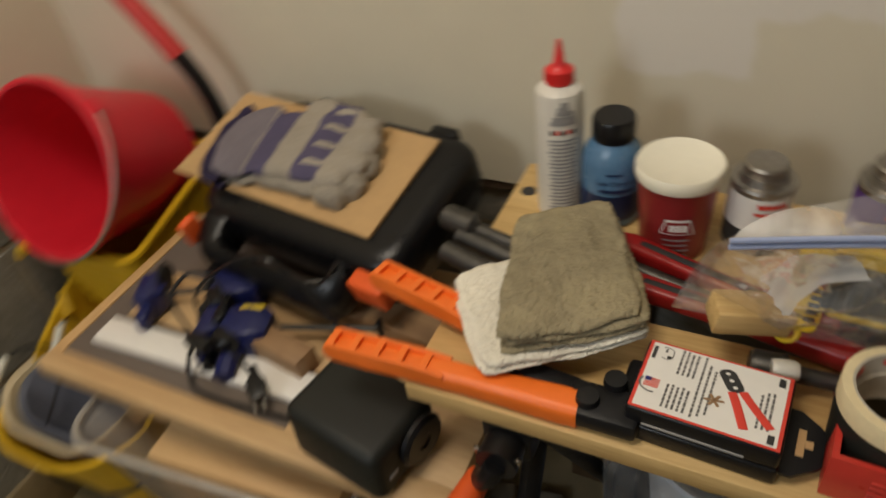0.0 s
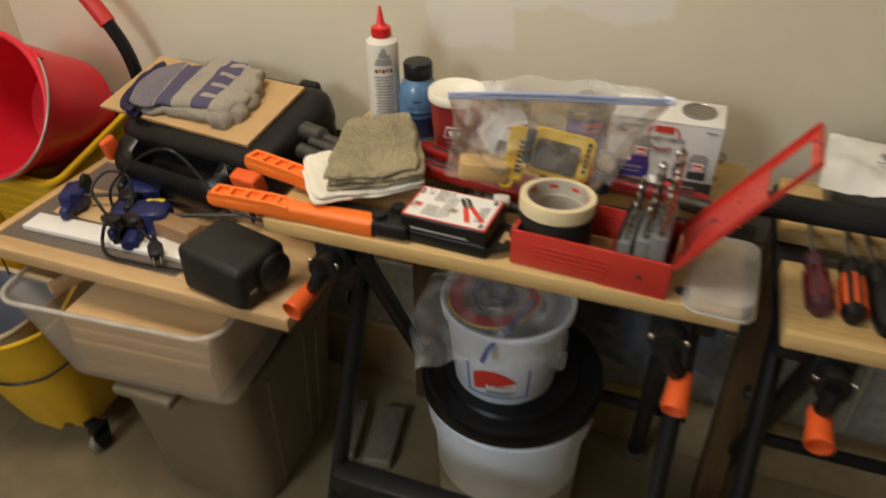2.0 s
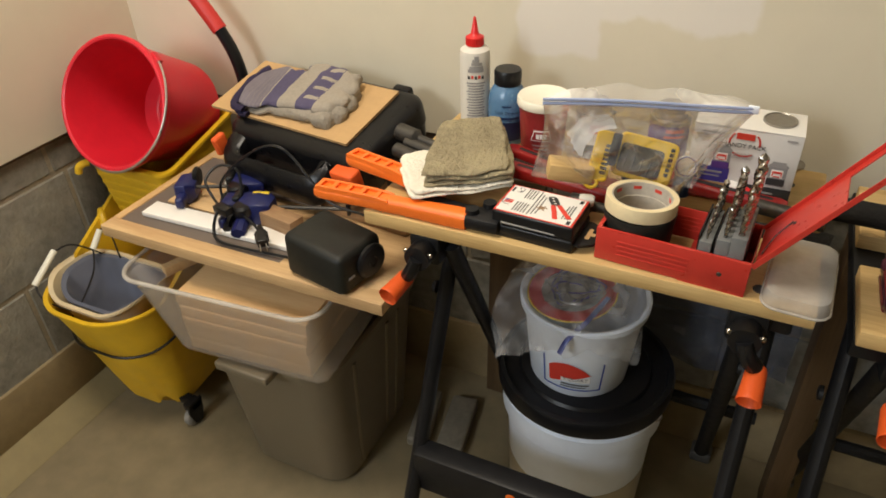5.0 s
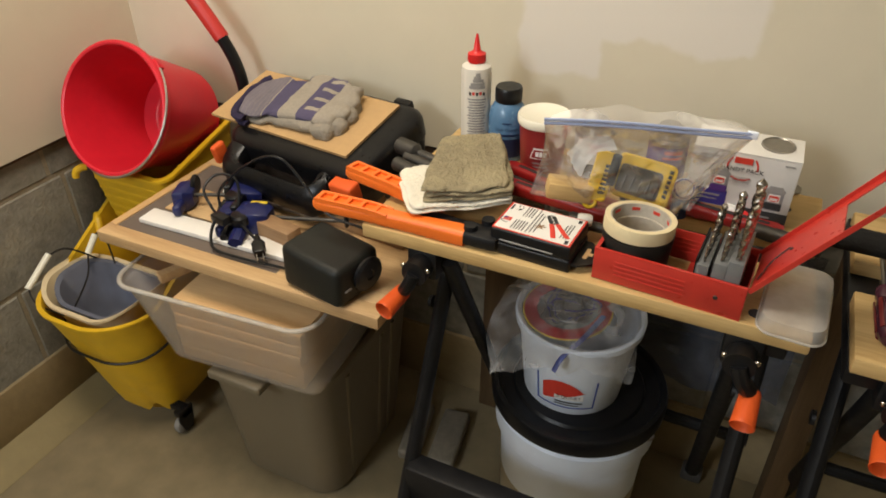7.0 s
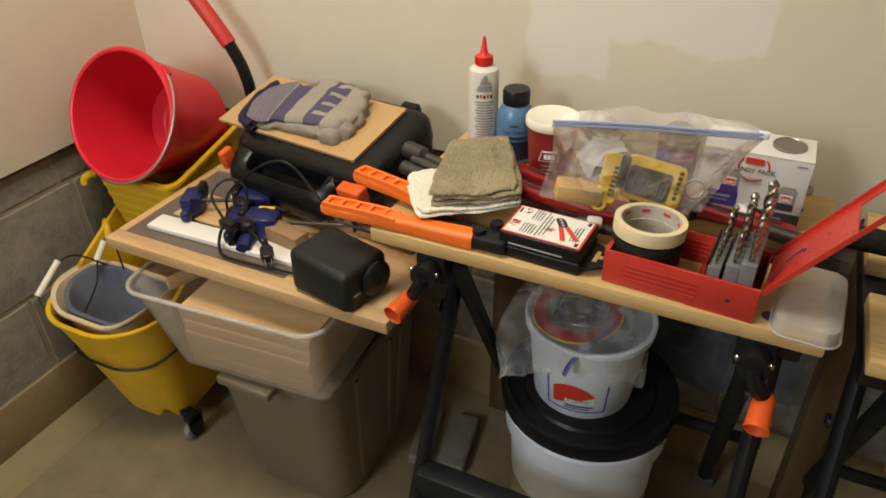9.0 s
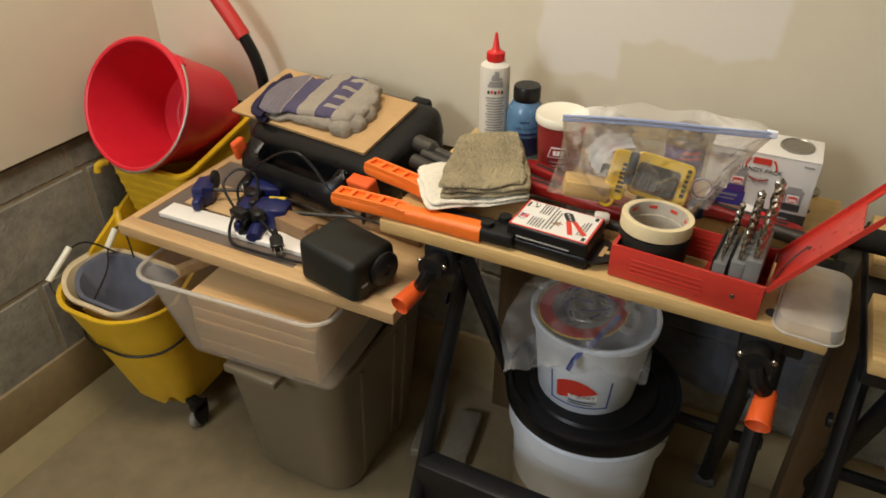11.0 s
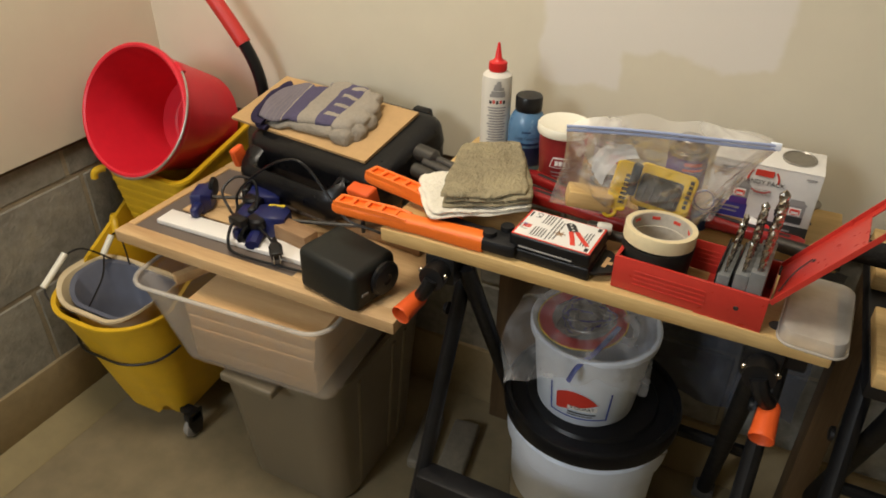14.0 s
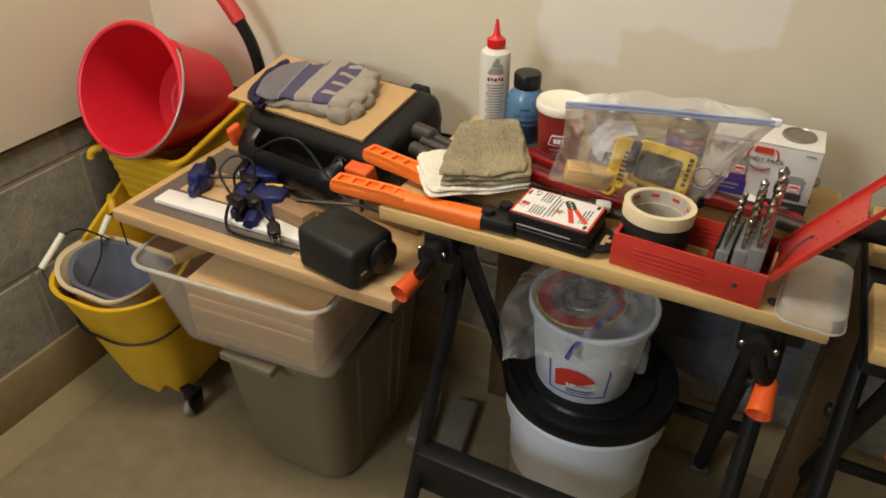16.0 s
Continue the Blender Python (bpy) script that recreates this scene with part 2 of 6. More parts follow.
M = {
    "glove": glove_cloth("striped_glove_cloth"),
    "wall": drywall_paint("cream_wall_paint", (0.66, 0.60, 0.475)),
    "wall_patch": drywall_paint("patched_wall_paint", (0.65, 0.595, 0.465), (0.12, 0.535, 0.945, 2.0, 0.285, 1.025), (0.70, 0.655, 0.585)),
    "ceiling": mat("ceiling_paint", (0.78, 0.75, 0.68), 0.8, 0, 0.03, 6, 0.05),
    "block": mat("grey_concrete_block", (0.250, 0.238, 0.205), 0.92, 0, 0.42, 14, 0.6, 110, 0.2, 0.6, (0.39, 0.34, 0.25)),
    "mortar": mat("mortar", (0.34, 0.295, 0.22), 0.95, 0, 0.2, 30, 0.6, 150, 0.2),
    "curb": mat("tan_painted_curb", (0.29, 0.222, 0.122), 0.8, 0, 0.18, 12, 0.25, 60, 0.25, 0.35, (0.20, 0.16, 0.10)),
    "fillet": mat("pale_tan_mortar_fillet", (0.27, 0.212, 0.105), 0.75, 0, 0.15, 9, 0.12, 70, 0.3, 0.35, (0.21, 0.165, 0.09)),
    "floor": mat("sealed_concrete_floor", (0.236, 0.186, 0.106), 0.55, 0, 0.24, 6, 0.15, 40, 0.35, 0.5, (0.17, 0.135, 0.085)),
    "dark_wood": wood("dark_sill_wood", (0.10, 0.065, 0.04), (0.04, 0.025, 0.016), 1),
    "pine_x": wood("pine_board", (0.66, 0.46, 0.20), (0.46, 0.285, 0.10), 0),
    "pine_y": wood("pine_end", (0.62, 0.40, 0.18), (0.50, 0.29, 0.12), 1),
    "maple": wood("pale_frame_wood", (0.61, 0.41, 0.205), (0.44, 0.265, 0.12), 0),
    "brown_wood": wood("brown_scrap_wood", (0.36, 0.22, 0.11), (0.24, 0.135, 0.065), 0),
    "old_wood": wood("old_stud_wood", (0.125, 0.075, 0.033), (0.075, 0.042, 0.018), 2),
    "bin_wood": wood("plywood_offcuts", (0.80, 0.55, 0.28), (0.70, 0.43, 0.20), 0),
    "grey_panel": mat("grey_door_panel", (0.135, 0.105, 0.085), 0.6, 0, 0.1, 20, 0.1),
    "white_paint": mat("white_painted_strip", (0.80, 0.77, 0.72), 0.5, 0, 0.04, 20, 0.05),
    "black_metal": mat("black_painted_steel", (0.008, 0.008, 0.009), 0.45, 0.0, 0.3, 25, 0.06, 120, 0.3, 0.2, (0.03, 0.026, 0.022)),
    "black_plastic": mat("black_moulded_plastic", (0.007, 0.007, 0.008), 0.33, 0, 0.2, 30, 0.05, 300, 0.35),
    "case_plastic": mat("pebbled_black_plastic", (0.006, 0.006, 0.007), 0.3, 0, 0.2, 30, 0.06, 500, 0.3),
    "soft_black": mat("matt_black_plastic", (0.011, 0.012, 0.010), 0.5, 0, 0.15, 30, 0.12, 420, 0.35),
    "dull_bar": mat("dull_grey_bar", (0.20, 0.172, 0.128), 0.5, 0, 0.3, 18, 0.15, 120, 0.4, 0.4, (0.06, 0.05, 0.035)),
    "wheel_grey": mat("pale_grey_rubber", (0.24, 0.225, 0.20), 0.6, 0, 0.25, 30, 0.1, 180, 0.4, 0.4),
    "rubber": mat("grey_rubber", (0.10, 0.095, 0.09), 0.7, 0, 0.2, 30, 0.1),
    "foam": mat("black_pipe_foam", (0.02, 0.02, 0.02), 0.9, 0, 0.3, 60, 0.5, 300, 0.2),
    "orange": mat("orange_plastic", (0.88, 0.175, 0.018), 0.42, 0, 0.08, 25, 0.05, 200, 0.5),
    "orange_grip": mat("orange_red_grip_plastic", (0.74, 0.105, 0.018), 0.5, 0, 0.08, 25, 0.05, 200, 0.35),
    "red_plastic": mat("red_bucket_plastic", (0.66, 0.018, 0.036), 0.34, 0, 0.08, 14, 0.05, 60, 0.5),
    "red_grip": mat("red_vinyl_grip", (0.50, 0.025, 0.02), 0.42, 0, 0.1, 25, 0.05, 200, 0.5),
    "red_metal": mat("red_enamelled_steel", (0.54, 0.038, 0.026), 0.3, 0, 0.1, 20, 0.05, 90, 0.5, 0.2, (0.25, 0.012, 0.01)),
    "dark_red": mat("dark_red_painted_iron", (0.32, 0.012, 0.012), 0.35, 0, 0.2, 30, 0.08, 120, 0.5, 0.25, (0.06, 0.02, 0.015)),
    "yellow_plastic": mat("yellow_mop_plastic", (0.74, 0.45, 0.018), 0.42, 0, 0.1, 10, 0.06, 80, 0.45, 0.3, (0.42, 0.25, 0.02)),
    "beige_plastic": mat("cream_bucket_plastic", (0.66, 0.54, 0.34), 0.5, 0, 0.08, 14, 0.05, 80, 0.4),
    # tan that paints the floor's warm reflection on a white bucket
    "bounce_tan": mat("tan_floor_bounce", (0.46, 0.41, 0.31), 0.5, 0, 0.12, 14, 0.05, 80, 0.4),
    "slate_plastic": mat("slate_blue_plastic", (0.115, 0.125, 0.165), 0.5, 0, 0.1, 14, 0.05, 80, 0.4),
    "white_plastic": mat("white_pail_plastic", (0.80, 0.86, 0.96), 0.36, 0, 0.04, 14, 0.04, 80, 0.5, 0.12, (0.5, 0.46, 0.4)),
    "tote": mat("grey_brown_tote_plastic", (0.165, 0.134, 0.088), 0.34, 0, 0.09, 8, 0.08, 160, 0.45, 0.15, (0.12, 0.09, 0.06)),
    "steel": mat("zinc_steel", (0.34, 0.32, 0.29), 0.36, 0.9, 0.2, 40, 0.08, 200),
    "dark_steel": mat("dark_steel_pipe", (0.075, 0.07, 0.063), 0.42, 0.75, 0.25, 40, 0.1, 200),
    "chrome": mat("bright_drill_steel", (0.42, 0.39, 0.35), 0.24, 1.0, 0.45, 60, 0.05, 200),
    "holder": mat("grey_painted_holder", (0.17, 0.175, 0.175), 0.45, 0.2, 0.12, 40, 0.05, 200),
    "wire": mat("bail_wire", (0.50, 0.47, 0.44), 0.3, 0.9, 0.1, 40, 0.02),
    "black_wire": mat("black_wire", (0.02, 0.018, 0.016), 0.45, 0.3, 0.2, 40, 0.02),
    "card": mat("brown_cardboard", (0.50, 0.32, 0.15), 0.85, 0, 0.08, 30, 0.2, 300, 0.2),
    "glove_back": knit("grey_cream_glove_cloth", (0.30, 0.265, 0.215)),
    "glove_purple": knit("purple_grey_glove_cloth", (0.035, 0.028, 0.06)),
    "tan_cloth": mat("olive_tan_towel", (0.31, 0.262, 0.165), 0.98, 0, 0.3, 30, 1.0, 260, 0.15, 0.5, (0.40, 0.345, 0.19)),
    "white_cloth": knit("white_terry_cloth", (0.82, 0.77, 0.65), 0.98, 300, 0.1),
    "blue_clamp": mat("blue_clamp_plastic", (0.007, 0.012, 0.085), 0.4, 0, 0.15, 30, 0.06),
    "yellow_clamp": mat("yellow_clamp_plastic", (0.75, 0.55, 0.03), 0.45, 0, 0.1, 30, 0.06),
    "bottle": mat("milky_squeeze_bottle", (0.66, 0.63, 0.56), 0.35, 0, 0.03, 20, 0.02),
    "red_cap": mat("red_bottle_cap", (0.66, 0.02, 0.02), 0.35, 0, 0.06, 30, 0.03),
    "blue_liquid": mat("blue_filled_bottle", (0.095, 0.20, 0.34), 0.25, 0, 0.12, 14, 0.02, 80, 0.6),
    "navy": mat("dark_blue_label", (0.012, 0.03, 0.10), 0.4, 0, 0.1, 30, 0.02),
    "tub_lid": mat("cream_tub_lid", (0.84, 0.80, 0.66), 0.4, 0, 0.03, 30, 0.03),
    "tub_red": mat("dark_red_printed_tub", (0.27, 0.022, 0.022), 0.4, 0, 0.08, 30, 0.03),
    "paper": mat("white_printed_paper", (0.78, 0.76, 0.72), 0.6, 0, 0.03, 30, 0.03),
    "carton_grey": mat("pale_grey_carton", (0.66, 0.64, 0.61), 0.55, 0, 0.05, 30, 0.03),
    "ink_violet": mat("violet_print", (0.045, 0.035, 0.24), 0.5, 0, 0.1, 30, 0),
    "ink_steel": mat("light_grey_print", (0.26, 0.25, 0.25), 0.5, 0, 0.25, 60, 0),
    "ring_red": mat("dark_red_card", (0.46, 0.016, 0.02), 0.5, 0, 0.1, 40, 0.03),
    "coil_back": mat("grey_hazy_plastic", (0.25, 0.24, 0.225), 0.5, 0, 0.2, 40, 0.3, 60),
    "ink_smoke": mat("smoky_case_window", (0.075, 0.068, 0.055), 0.25, 0, 0.3, 60, 0.02, 120, 0.5),
    "ink_grey": mat("grey_print", (0.30, 0.29, 0.28), 0.6, 0, 0.1, 30, 0),
    "ink_dark": mat("small_dark_print", (0.12, 0.115, 0.11), 0.6, 0, 0.1, 30, 0),
    "ink_black": mat("black_print", (0.03, 0.03, 0.03), 0.6, 0, 0.1, 30, 0),
    "ink_red": mat("red_print", (0.66, 0.05, 0.03), 0.55, 0, 0.08, 30, 0),
    "ink_blue": mat("blue_print", (0.03, 0.07, 0.36), 0.55, 0, 0.08, 30, 0),
    "ink_purple": mat("purple_print", (0.085, 0.03, 0.20), 0.55, 0, 0.1, 30, 0),
    "tape": mat("cream_masking_tape", (0.76, 0.64, 0.40), 0.7, 0, 0.06, 40, 0.2, 400, 0.25),
    "tape_core": mat("grey_printed_tape_core", (0.50, 0.45, 0.37), 0.65, 0, 0.2, 40, 0.1),
    "zip_blue": mat("blue_zip_seal", (0.34, 0.40, 0.60), 0.35, 0, 0.1, 40, 0.03),
    "tie_blue": mat("deep_blue_strip", (0.07, 0.09, 0.32), 0.35, 0, 0.1, 40, 0.03),
    "yellow_card": mat("yellow_printed_card", (0.80, 0.53, 0.025), 0.5, 0, 0.08, 40, 0.03),
    "wine": mat("dark_wine_plastic", (0.16, 0.012, 0.014), 0.3, 0, 0.1, 30, 0.02),
    "amber": mat("purple_driver_handle", (0.07, 0.022, 0.035), 0.2, 0, 0.2, 40, 0.02),
    "grey_box": mat("grey_speckled_stone", (0.14, 0.13, 0.11), 0.5, 0, 0.3, 80, 0.4, 300, 0.3),
    "clear_bin": film("cloudy_clear_plastic", (0.92, 0.87, 0.80), 0.17, 0.3, 0.05, 20, 0.06),
    "bin_rim": film("milky_bin_rim", (0.86, 0.82, 0.75), 0.36, 0.3, 0.03, 20, 0.06),
    "clear_lid": film("milky_clear_lid", (0.84, 0.81, 0.76), 0.36, 0.35, 0.03, 20, 0.05),
    "bag": film("clear_zip_bag", (0.96, 0.95, 0.93), 0.17, 0.22, 0.35, 22, 0.04),
    "bag_print": film("white_bag_print", (0.86, 0.85, 0.83), 0.55, 0.8, 0.05, 20, 0.0),
    "bag_edge": film("clear_zip_bag_edge", (0.92, 0.90, 0.87), 0.30, 0.2, 0.3, 13, 0.05),
    "thin_bag": film("thin_clear_bag", (0.86, 0.85, 0.84), 0.20, 0.25, 0.3, 18, 0.06),
    "grey_film": film("bluish_plastic_sheet", (0.14, 0.165, 0.235), 0.46, 0.25, 0.35, 9, 0.05),
}


# ---- shapes ----
def finish(bm, sharp=35.0):
    bmesh.ops.recalc_face_normals(bm, faces=bm.faces)
    for f in bm.faces:
        f.smooth = True
    for e in bm.edges:
        if len(e.link_faces) == 2 and e.calc_face_angle(0) > radians(sharp):
            e.smooth = False


def mesh_of(name, bm, material, sharp=35.0):
    finish(bm, sharp)
    me = bpy.data.meshes.new(name)
    bm.to_mesh(me)
    bm.free()
    me.materials.append(material)
    return me


def part(name, bm, material, parent=None, label="", at=None, sharp=35.0):
    ob = new(name, mesh_of(name, bm, material, sharp))
    if at is not None:
        ob.matrix_basis = at
    if parent is not None:
        ob.parent = parent
    return tagged(ob, label)


def thing(name, at, label, category, group="", kind=""):
    ob = new(name)
    ob.empty_display_size = 0.02
    ob.matrix_basis = at
    return tagged(ob, label, category, group, kind)


def slab(x0, x1, y0, y1, z0, z1, bevel=0.0, seg=2, at=None):
    bm = bmesh.new()
    bmesh.ops.create_cube(bm, size=1)
    for v in bm.verts:
        v.co = ((x0 + x1) / 2 + v.co.x * (x1 - x0), (y0 + y1) / 2 + v.co.y * (y1 - y0), (z0 + z1) / 2 + v.co.z * (z1 - z0))
    if bevel > 0:
        bmesh.ops.bevel(bm, geom=bm.edges[:], offset=bevel, segments=seg, affect="EDGES", profile=0.5)
    if at is not None:
        bm.transform(at)
    return bm


def join(*bms):
    out = bms[0]
    for b in bms[1:]:
        me = bpy.data.meshes.new("join")
        b.to_mesh(me)
        b.free()
        out.from_mesh(me)
        bpy.data.meshes.remove(me)
    return out


def loft(rings, cap0=True, cap1=True, loop=True):
    bm = bmesh.new()
    rows = [[bm.verts.new(p) for p in ring] for ring in rings]
    k = len(rows[0])
    for a, b in zip(rows, rows[1:]):
        for i in range(k if loop else k - 1):
            j = (i + 1) % k
            bm.faces.new((a[i], a[j], b[j], b[i]))
    if cap0:
        bm.faces.new(rows[0][::-1])
    if cap1:
        bm.faces.new(rows[-1])
    return bm


def lathe(profile, seg=36, at=None):
    """Turns (radius, height) pairs about z; a radius of 0 closes the end."""
    bm = bmesh.new()
    rows = []
    for r, z in profile:
        if r < 1e-6:
            rows.append([bm.verts.new((0, 0, z))])
        else:
            rows.append([bm.verts.new((r * math.cos(2 * math.pi * i / seg), r * math.sin(2 * math.pi * i / seg), z)) for i in range(seg)])
    for a, b in zip(rows, rows[1:]):
        for i in range(seg):
            j = (i + 1) % seg
            if len(a) == 1 and len(b) > 1:
                bm.faces.new((a[0], b[j], b[i]))
            elif len(b) == 1 and len(a) > 1:
                bm.faces.new((a[i], a[j], b[0]))
            elif len(a) > 1:
                bm.faces.new((a[i], a[j], b[j], b[i]))
    if at is not None:
        bm.transform(at)
    return bm


def glide(points, n=6, closed=False):
    """A smooth line through the points."""
    p = [Vector(q) for q in points]
    out = []
    k = len(p)
    for i in range(k if closed else k - 1):
        if closed:
            a, b, c, d = p[i - 1], p[i], p[(i + 1) % k], p[(i + 2) % k]
        else:
            a, b, c, d = p[max(i - 1, 0)], p[i], p[i + 1], p[min(i + 2, k - 1)]
        for s in range(n):
            t = s / n
            out.append(0.5 * (2 * b + (c - a) * t + (2 * a - 5 * b + 4 * c - d) * t * t + (3 * b - a - 3 * c + d) * t ** 3))
    if not closed:
        out.append(p[-1])
    return out


def tube(points, r, seg=8, closed=False, flat=1.0, radii=None):
    p = [Vector(q) for q in points]
    k = len(p)
    tangents = []
    for i in range(k):
        if closed:
            tangents.append((p[(i + 1) % k] - p[i - 1]).normalized())
        else:
            tangents.append((p[min(i + 1, k - 1)] - p[max(i - 1, 0)]).normalized())
    up = Vector((0, 0, 1)) if abs(tangents[0].z) < 0.9 else Vector((1, 0, 0))
    side = tangents[0].cross(up).normalized()
    rings = []
    for i in range(k):
        side = (side - tangents[i] * side.dot(tangents[i])).normalized()
        nor = side.cross(tangents[i])
        rr = radii[i] if radii else r
        rings.append([p[i] + rr * (math.cos(2 * math.pi * j / seg) * side + flat * math.sin(2 * math.pi * j / seg) * nor) for j in range(seg)])
    if closed:
        rings.append(rings[0])
        bm = loft(rings, False, False)
        bmesh.ops.remove_doubles(bm, verts=bm.verts[:], dist=1e-6)
        return bm
    return loft(rings)


def rrect(cx, cy, w, d, r, n=6):
    """Points of a rounded rectangle."""
    out = []
    for sx, sy, a0 in ((1, 1, 0), (-1, 1, 90), (-1, -1, 180), (1, -1, 270)):
        for i in range(n):
            a = radians(a0 + 90 * i / (n - 1))
            out.append((cx + sx * (w / 2 - r) + r * math.cos(a), cy + sy * (d / 2 - r) + r * math.sin(a)))
    return out


def basin(levels, wall, rim=0.0, lift=None, n=6):
    """An open vessel of rounded-rectangle levels (cx, cy, w, d, r, z), with its wall thickness and a rolled rim; lift bends heights."""
    lift = lift or (lambda x, y, z: z)

    def ring(cx, cy, w, d, r, z, grow):
        return [(x, y, lift(x, y, z)) for x, y in rrect(cx, cy, w + 2 * grow, d + 2 * grow, max(0.004, r + grow), n)]

    rings = [ring(*lv, 0.0) for lv in levels]
    top = levels[-1]
    if rim > 0:
        rings.append(ring(*top, rim))
        rings.append(ring(*top[:5], top[5] + rim, rim))
        rings.append(ring(*top[:5], top[5] + rim, -wall))
    else:
        rings.append(ring(*top, -wall))
    for lv in reversed(levels):
        z = lv[5] + (wall if lv is levels[0] else 0)
        if rim > 0 and lv is top:
            continue
        rings.append(ring(*lv[:5], z, -wall))
    return loft(rings)


def ruffle(bm, amount, scale, seed=0.0):
    for v in bm.verts:
        v.co += amount * noise.noise_vector(v.co * scale + Vector((seed, seed * 1.7, 0)))
    return bm


def words(name, body, size, material, parent, at, depth=0.0003):
    cu = bpy.data.curves.new(name, "FONT")
    cu.body, cu.size, cu.align_x, cu.align_y, cu.extrude = body, size, "CENTER", "CENTER", depth
    cu.materials.append(material)
    ob = new(name, cu)
    ob.matrix_basis = at
    ob.parent = parent
    return ob


def wrap_words(name, body, size, material, parent, angle, z, radius):
    """Lettering bent round an upright cylinder, its middle at the angle in degrees."""
    cu = bpy.data.curves.new(name, "FONT")
    cu.body, cu.size, cu.align_x, cu.align_y = body, size, "CENTER", "CENTER"
    tmp = new(name, cu)
    me = bpy.data.meshes.new_from_object(tmp.evaluated_get(bpy.context.evaluated_depsgraph_get()))
    bpy.data.objects.remove(tmp)
    for v in me.vertices:
        a = radians(angle) + v.co.x / radius
        v.co = ((radius + 0.0007) * math.cos(a), (radius + 0.0007) * math.sin(a), z + v.co.y)
    me.materials.append(material)
    ob = new(name, me)
    ob.parent = parent
    return ob


def bars(name, rows, material, parent, at, label=""):
    """Flat printed bars (x, y, width, height) on a surface, 0.3 mm proud."""
    for x, y, w, h in rows:
        ob = part(name, slab(x - w / 2, x + w / 2, y - h / 2, y + h / 2, 0, 0.0004), material, parent, label, at)
    return ob


def wrap_bars(name, rows, radius, material, parent, label=""):
    """Printed bars bent round an upright cylinder: (angle in degrees, height, arc width, bar height)."""
    for ang, z, w, h in rows:
        bm = bmesh.new()
        half = w / radius / 2
        k = max(2, int(math.degrees(half * 2) / 8) + 2)
        lo, hi = [], []
        for i in range(k):
            a = radians(ang) - half + 2 * half * i / (k - 1)
            r = radius + 0.0005
            lo.append(bm.verts.new((r * math.cos(a), r * math.sin(a), z - h / 2)))
            hi.append(bm.verts.new((r * math.cos(a), r * math.sin(a), z + h / 2)))
        for i in range(k - 1):
            bm.faces.new((lo[i], lo[i + 1], hi[i + 1], hi[i]))
        ob = part(name, bm, material, parent, label)
    return ob


# ---- the room ----
XW, YW = -0.915, 0.455          # faces of the drywall
XB, YB = -0.932, 0.476          # faces of the block work
XC, YC = -0.922, 0.462          # faces of the curb
XE, YS = 2.9, -2.9              # the far walls
TOP = 2.4

floor = part("floor", slab(XB - 0.2, XE + 0.1, YS - 0.1, YB + 0.2, -0.1, 0.0), M["floor"])
tagged(floor, "tan-grey sealed concrete floor with stains", "floor", kind="structure")
ceiling = part("ceiling", slab(XB - 0.2, XE + 0.1, YS - 0.1, YB + 0.2, TOP, TOP + 0.1), M["ceiling"])
tagged(ceiling, "plain pale painted ceiling", "ceiling", kind="structure")
wall_north = part("wall_north", slab(XW, XE, YW, YW + 0.14, 0.70, TOP), M["wall_patch"])
tagged(wall_north, "cream painted drywall with a whiter repainted patch", "wall", kind="structure")
wall_west = part("wall_west", slab(XW - 0.14, XW, YS, YW + 0.14, 0.68, TOP), M["wall"])
tagged(wall_west, "cream painted drywall above bare block work", "wall", kind="structure")
wall_east = part("wall_east", slab(XE, XE + 0.1, YS, YW + 0.14, 0.0, TOP), M["wall"])
tagged(wall_east, "plain cream painted wall", "wall", kind="structure")
wall_south = part("wall_south", slab(XW, XE, YS - 0.1, YS, 0.0, TOP), M["wall"])
tagged(wall_south, "plain cream painted wall", "wall", kind="structure")
sill_w = part("trim_west", slab(XW - 0.10, XW - 0.004, YS, YB, 0.672, 0.679), M["dark_wood"])
tagged(sill_w, "dark wooden strip under the drywall edge", "trim", kind="structure")
sill_n = part("trim_north", slab(XB, XE, YW + 0.004, YW + 0.1, 0.683, 0.699), M["dark_wood"])
tagged(sill_n, "dark wooden strip under the drywall edge", "trim", kind="structure")
block_w = part("wall_block_west", slab(XB - 0.15, XB - 0.0025, YS, YB + 0.15, 0.0, 0.6715), M["mortar"])
tagged(block_w, "grey concrete block wall with pale mortar joints", "block wall", kind="structure")
block_n = part("wall_block_north", slab(XB - 0.0025, XE, YB + 0.0025, YB + 0.15, 0.0, 0.682), M["mortar"])
tagged(block_n, "grey concrete block wall with pale mortar joints", "block wall", kind="structure")
curb_w = part("curb_west", slab(XB - 0.0024, XC, YS, YB, 0.0, 0.171, 0.004), M["curb"])
tagged(curb_w, "tan painted concrete curb along the wall foot", "curb", kind="structure")
curb_n = part("curb_north", slab(XC, XE, YC, YB + 0.0024, 0.0, 0.171, 0.004), M["curb"])
fillet = [(XC + 0.0005, 0.0005), (XC + 0.077, 0.0005), (XC + 0.074, 0.004), (XC + 0.040, 0.016), (XC + 0.004, 0.036), (XC + 0.0005, 0.038)]
curb_fillet = part("curb_fillet", loft([[(x, y, z) for x, z in fillet] for y in (YS, YC - 0.002)]), M["fillet"])
tagged(curb_fillet, "pale tan mortar fillet sloping from curb to floor", "curb fillet", kind="structure")
tagged(curb_n, "tan painted concrete curb along the wall foot", "curb", kind="structure")


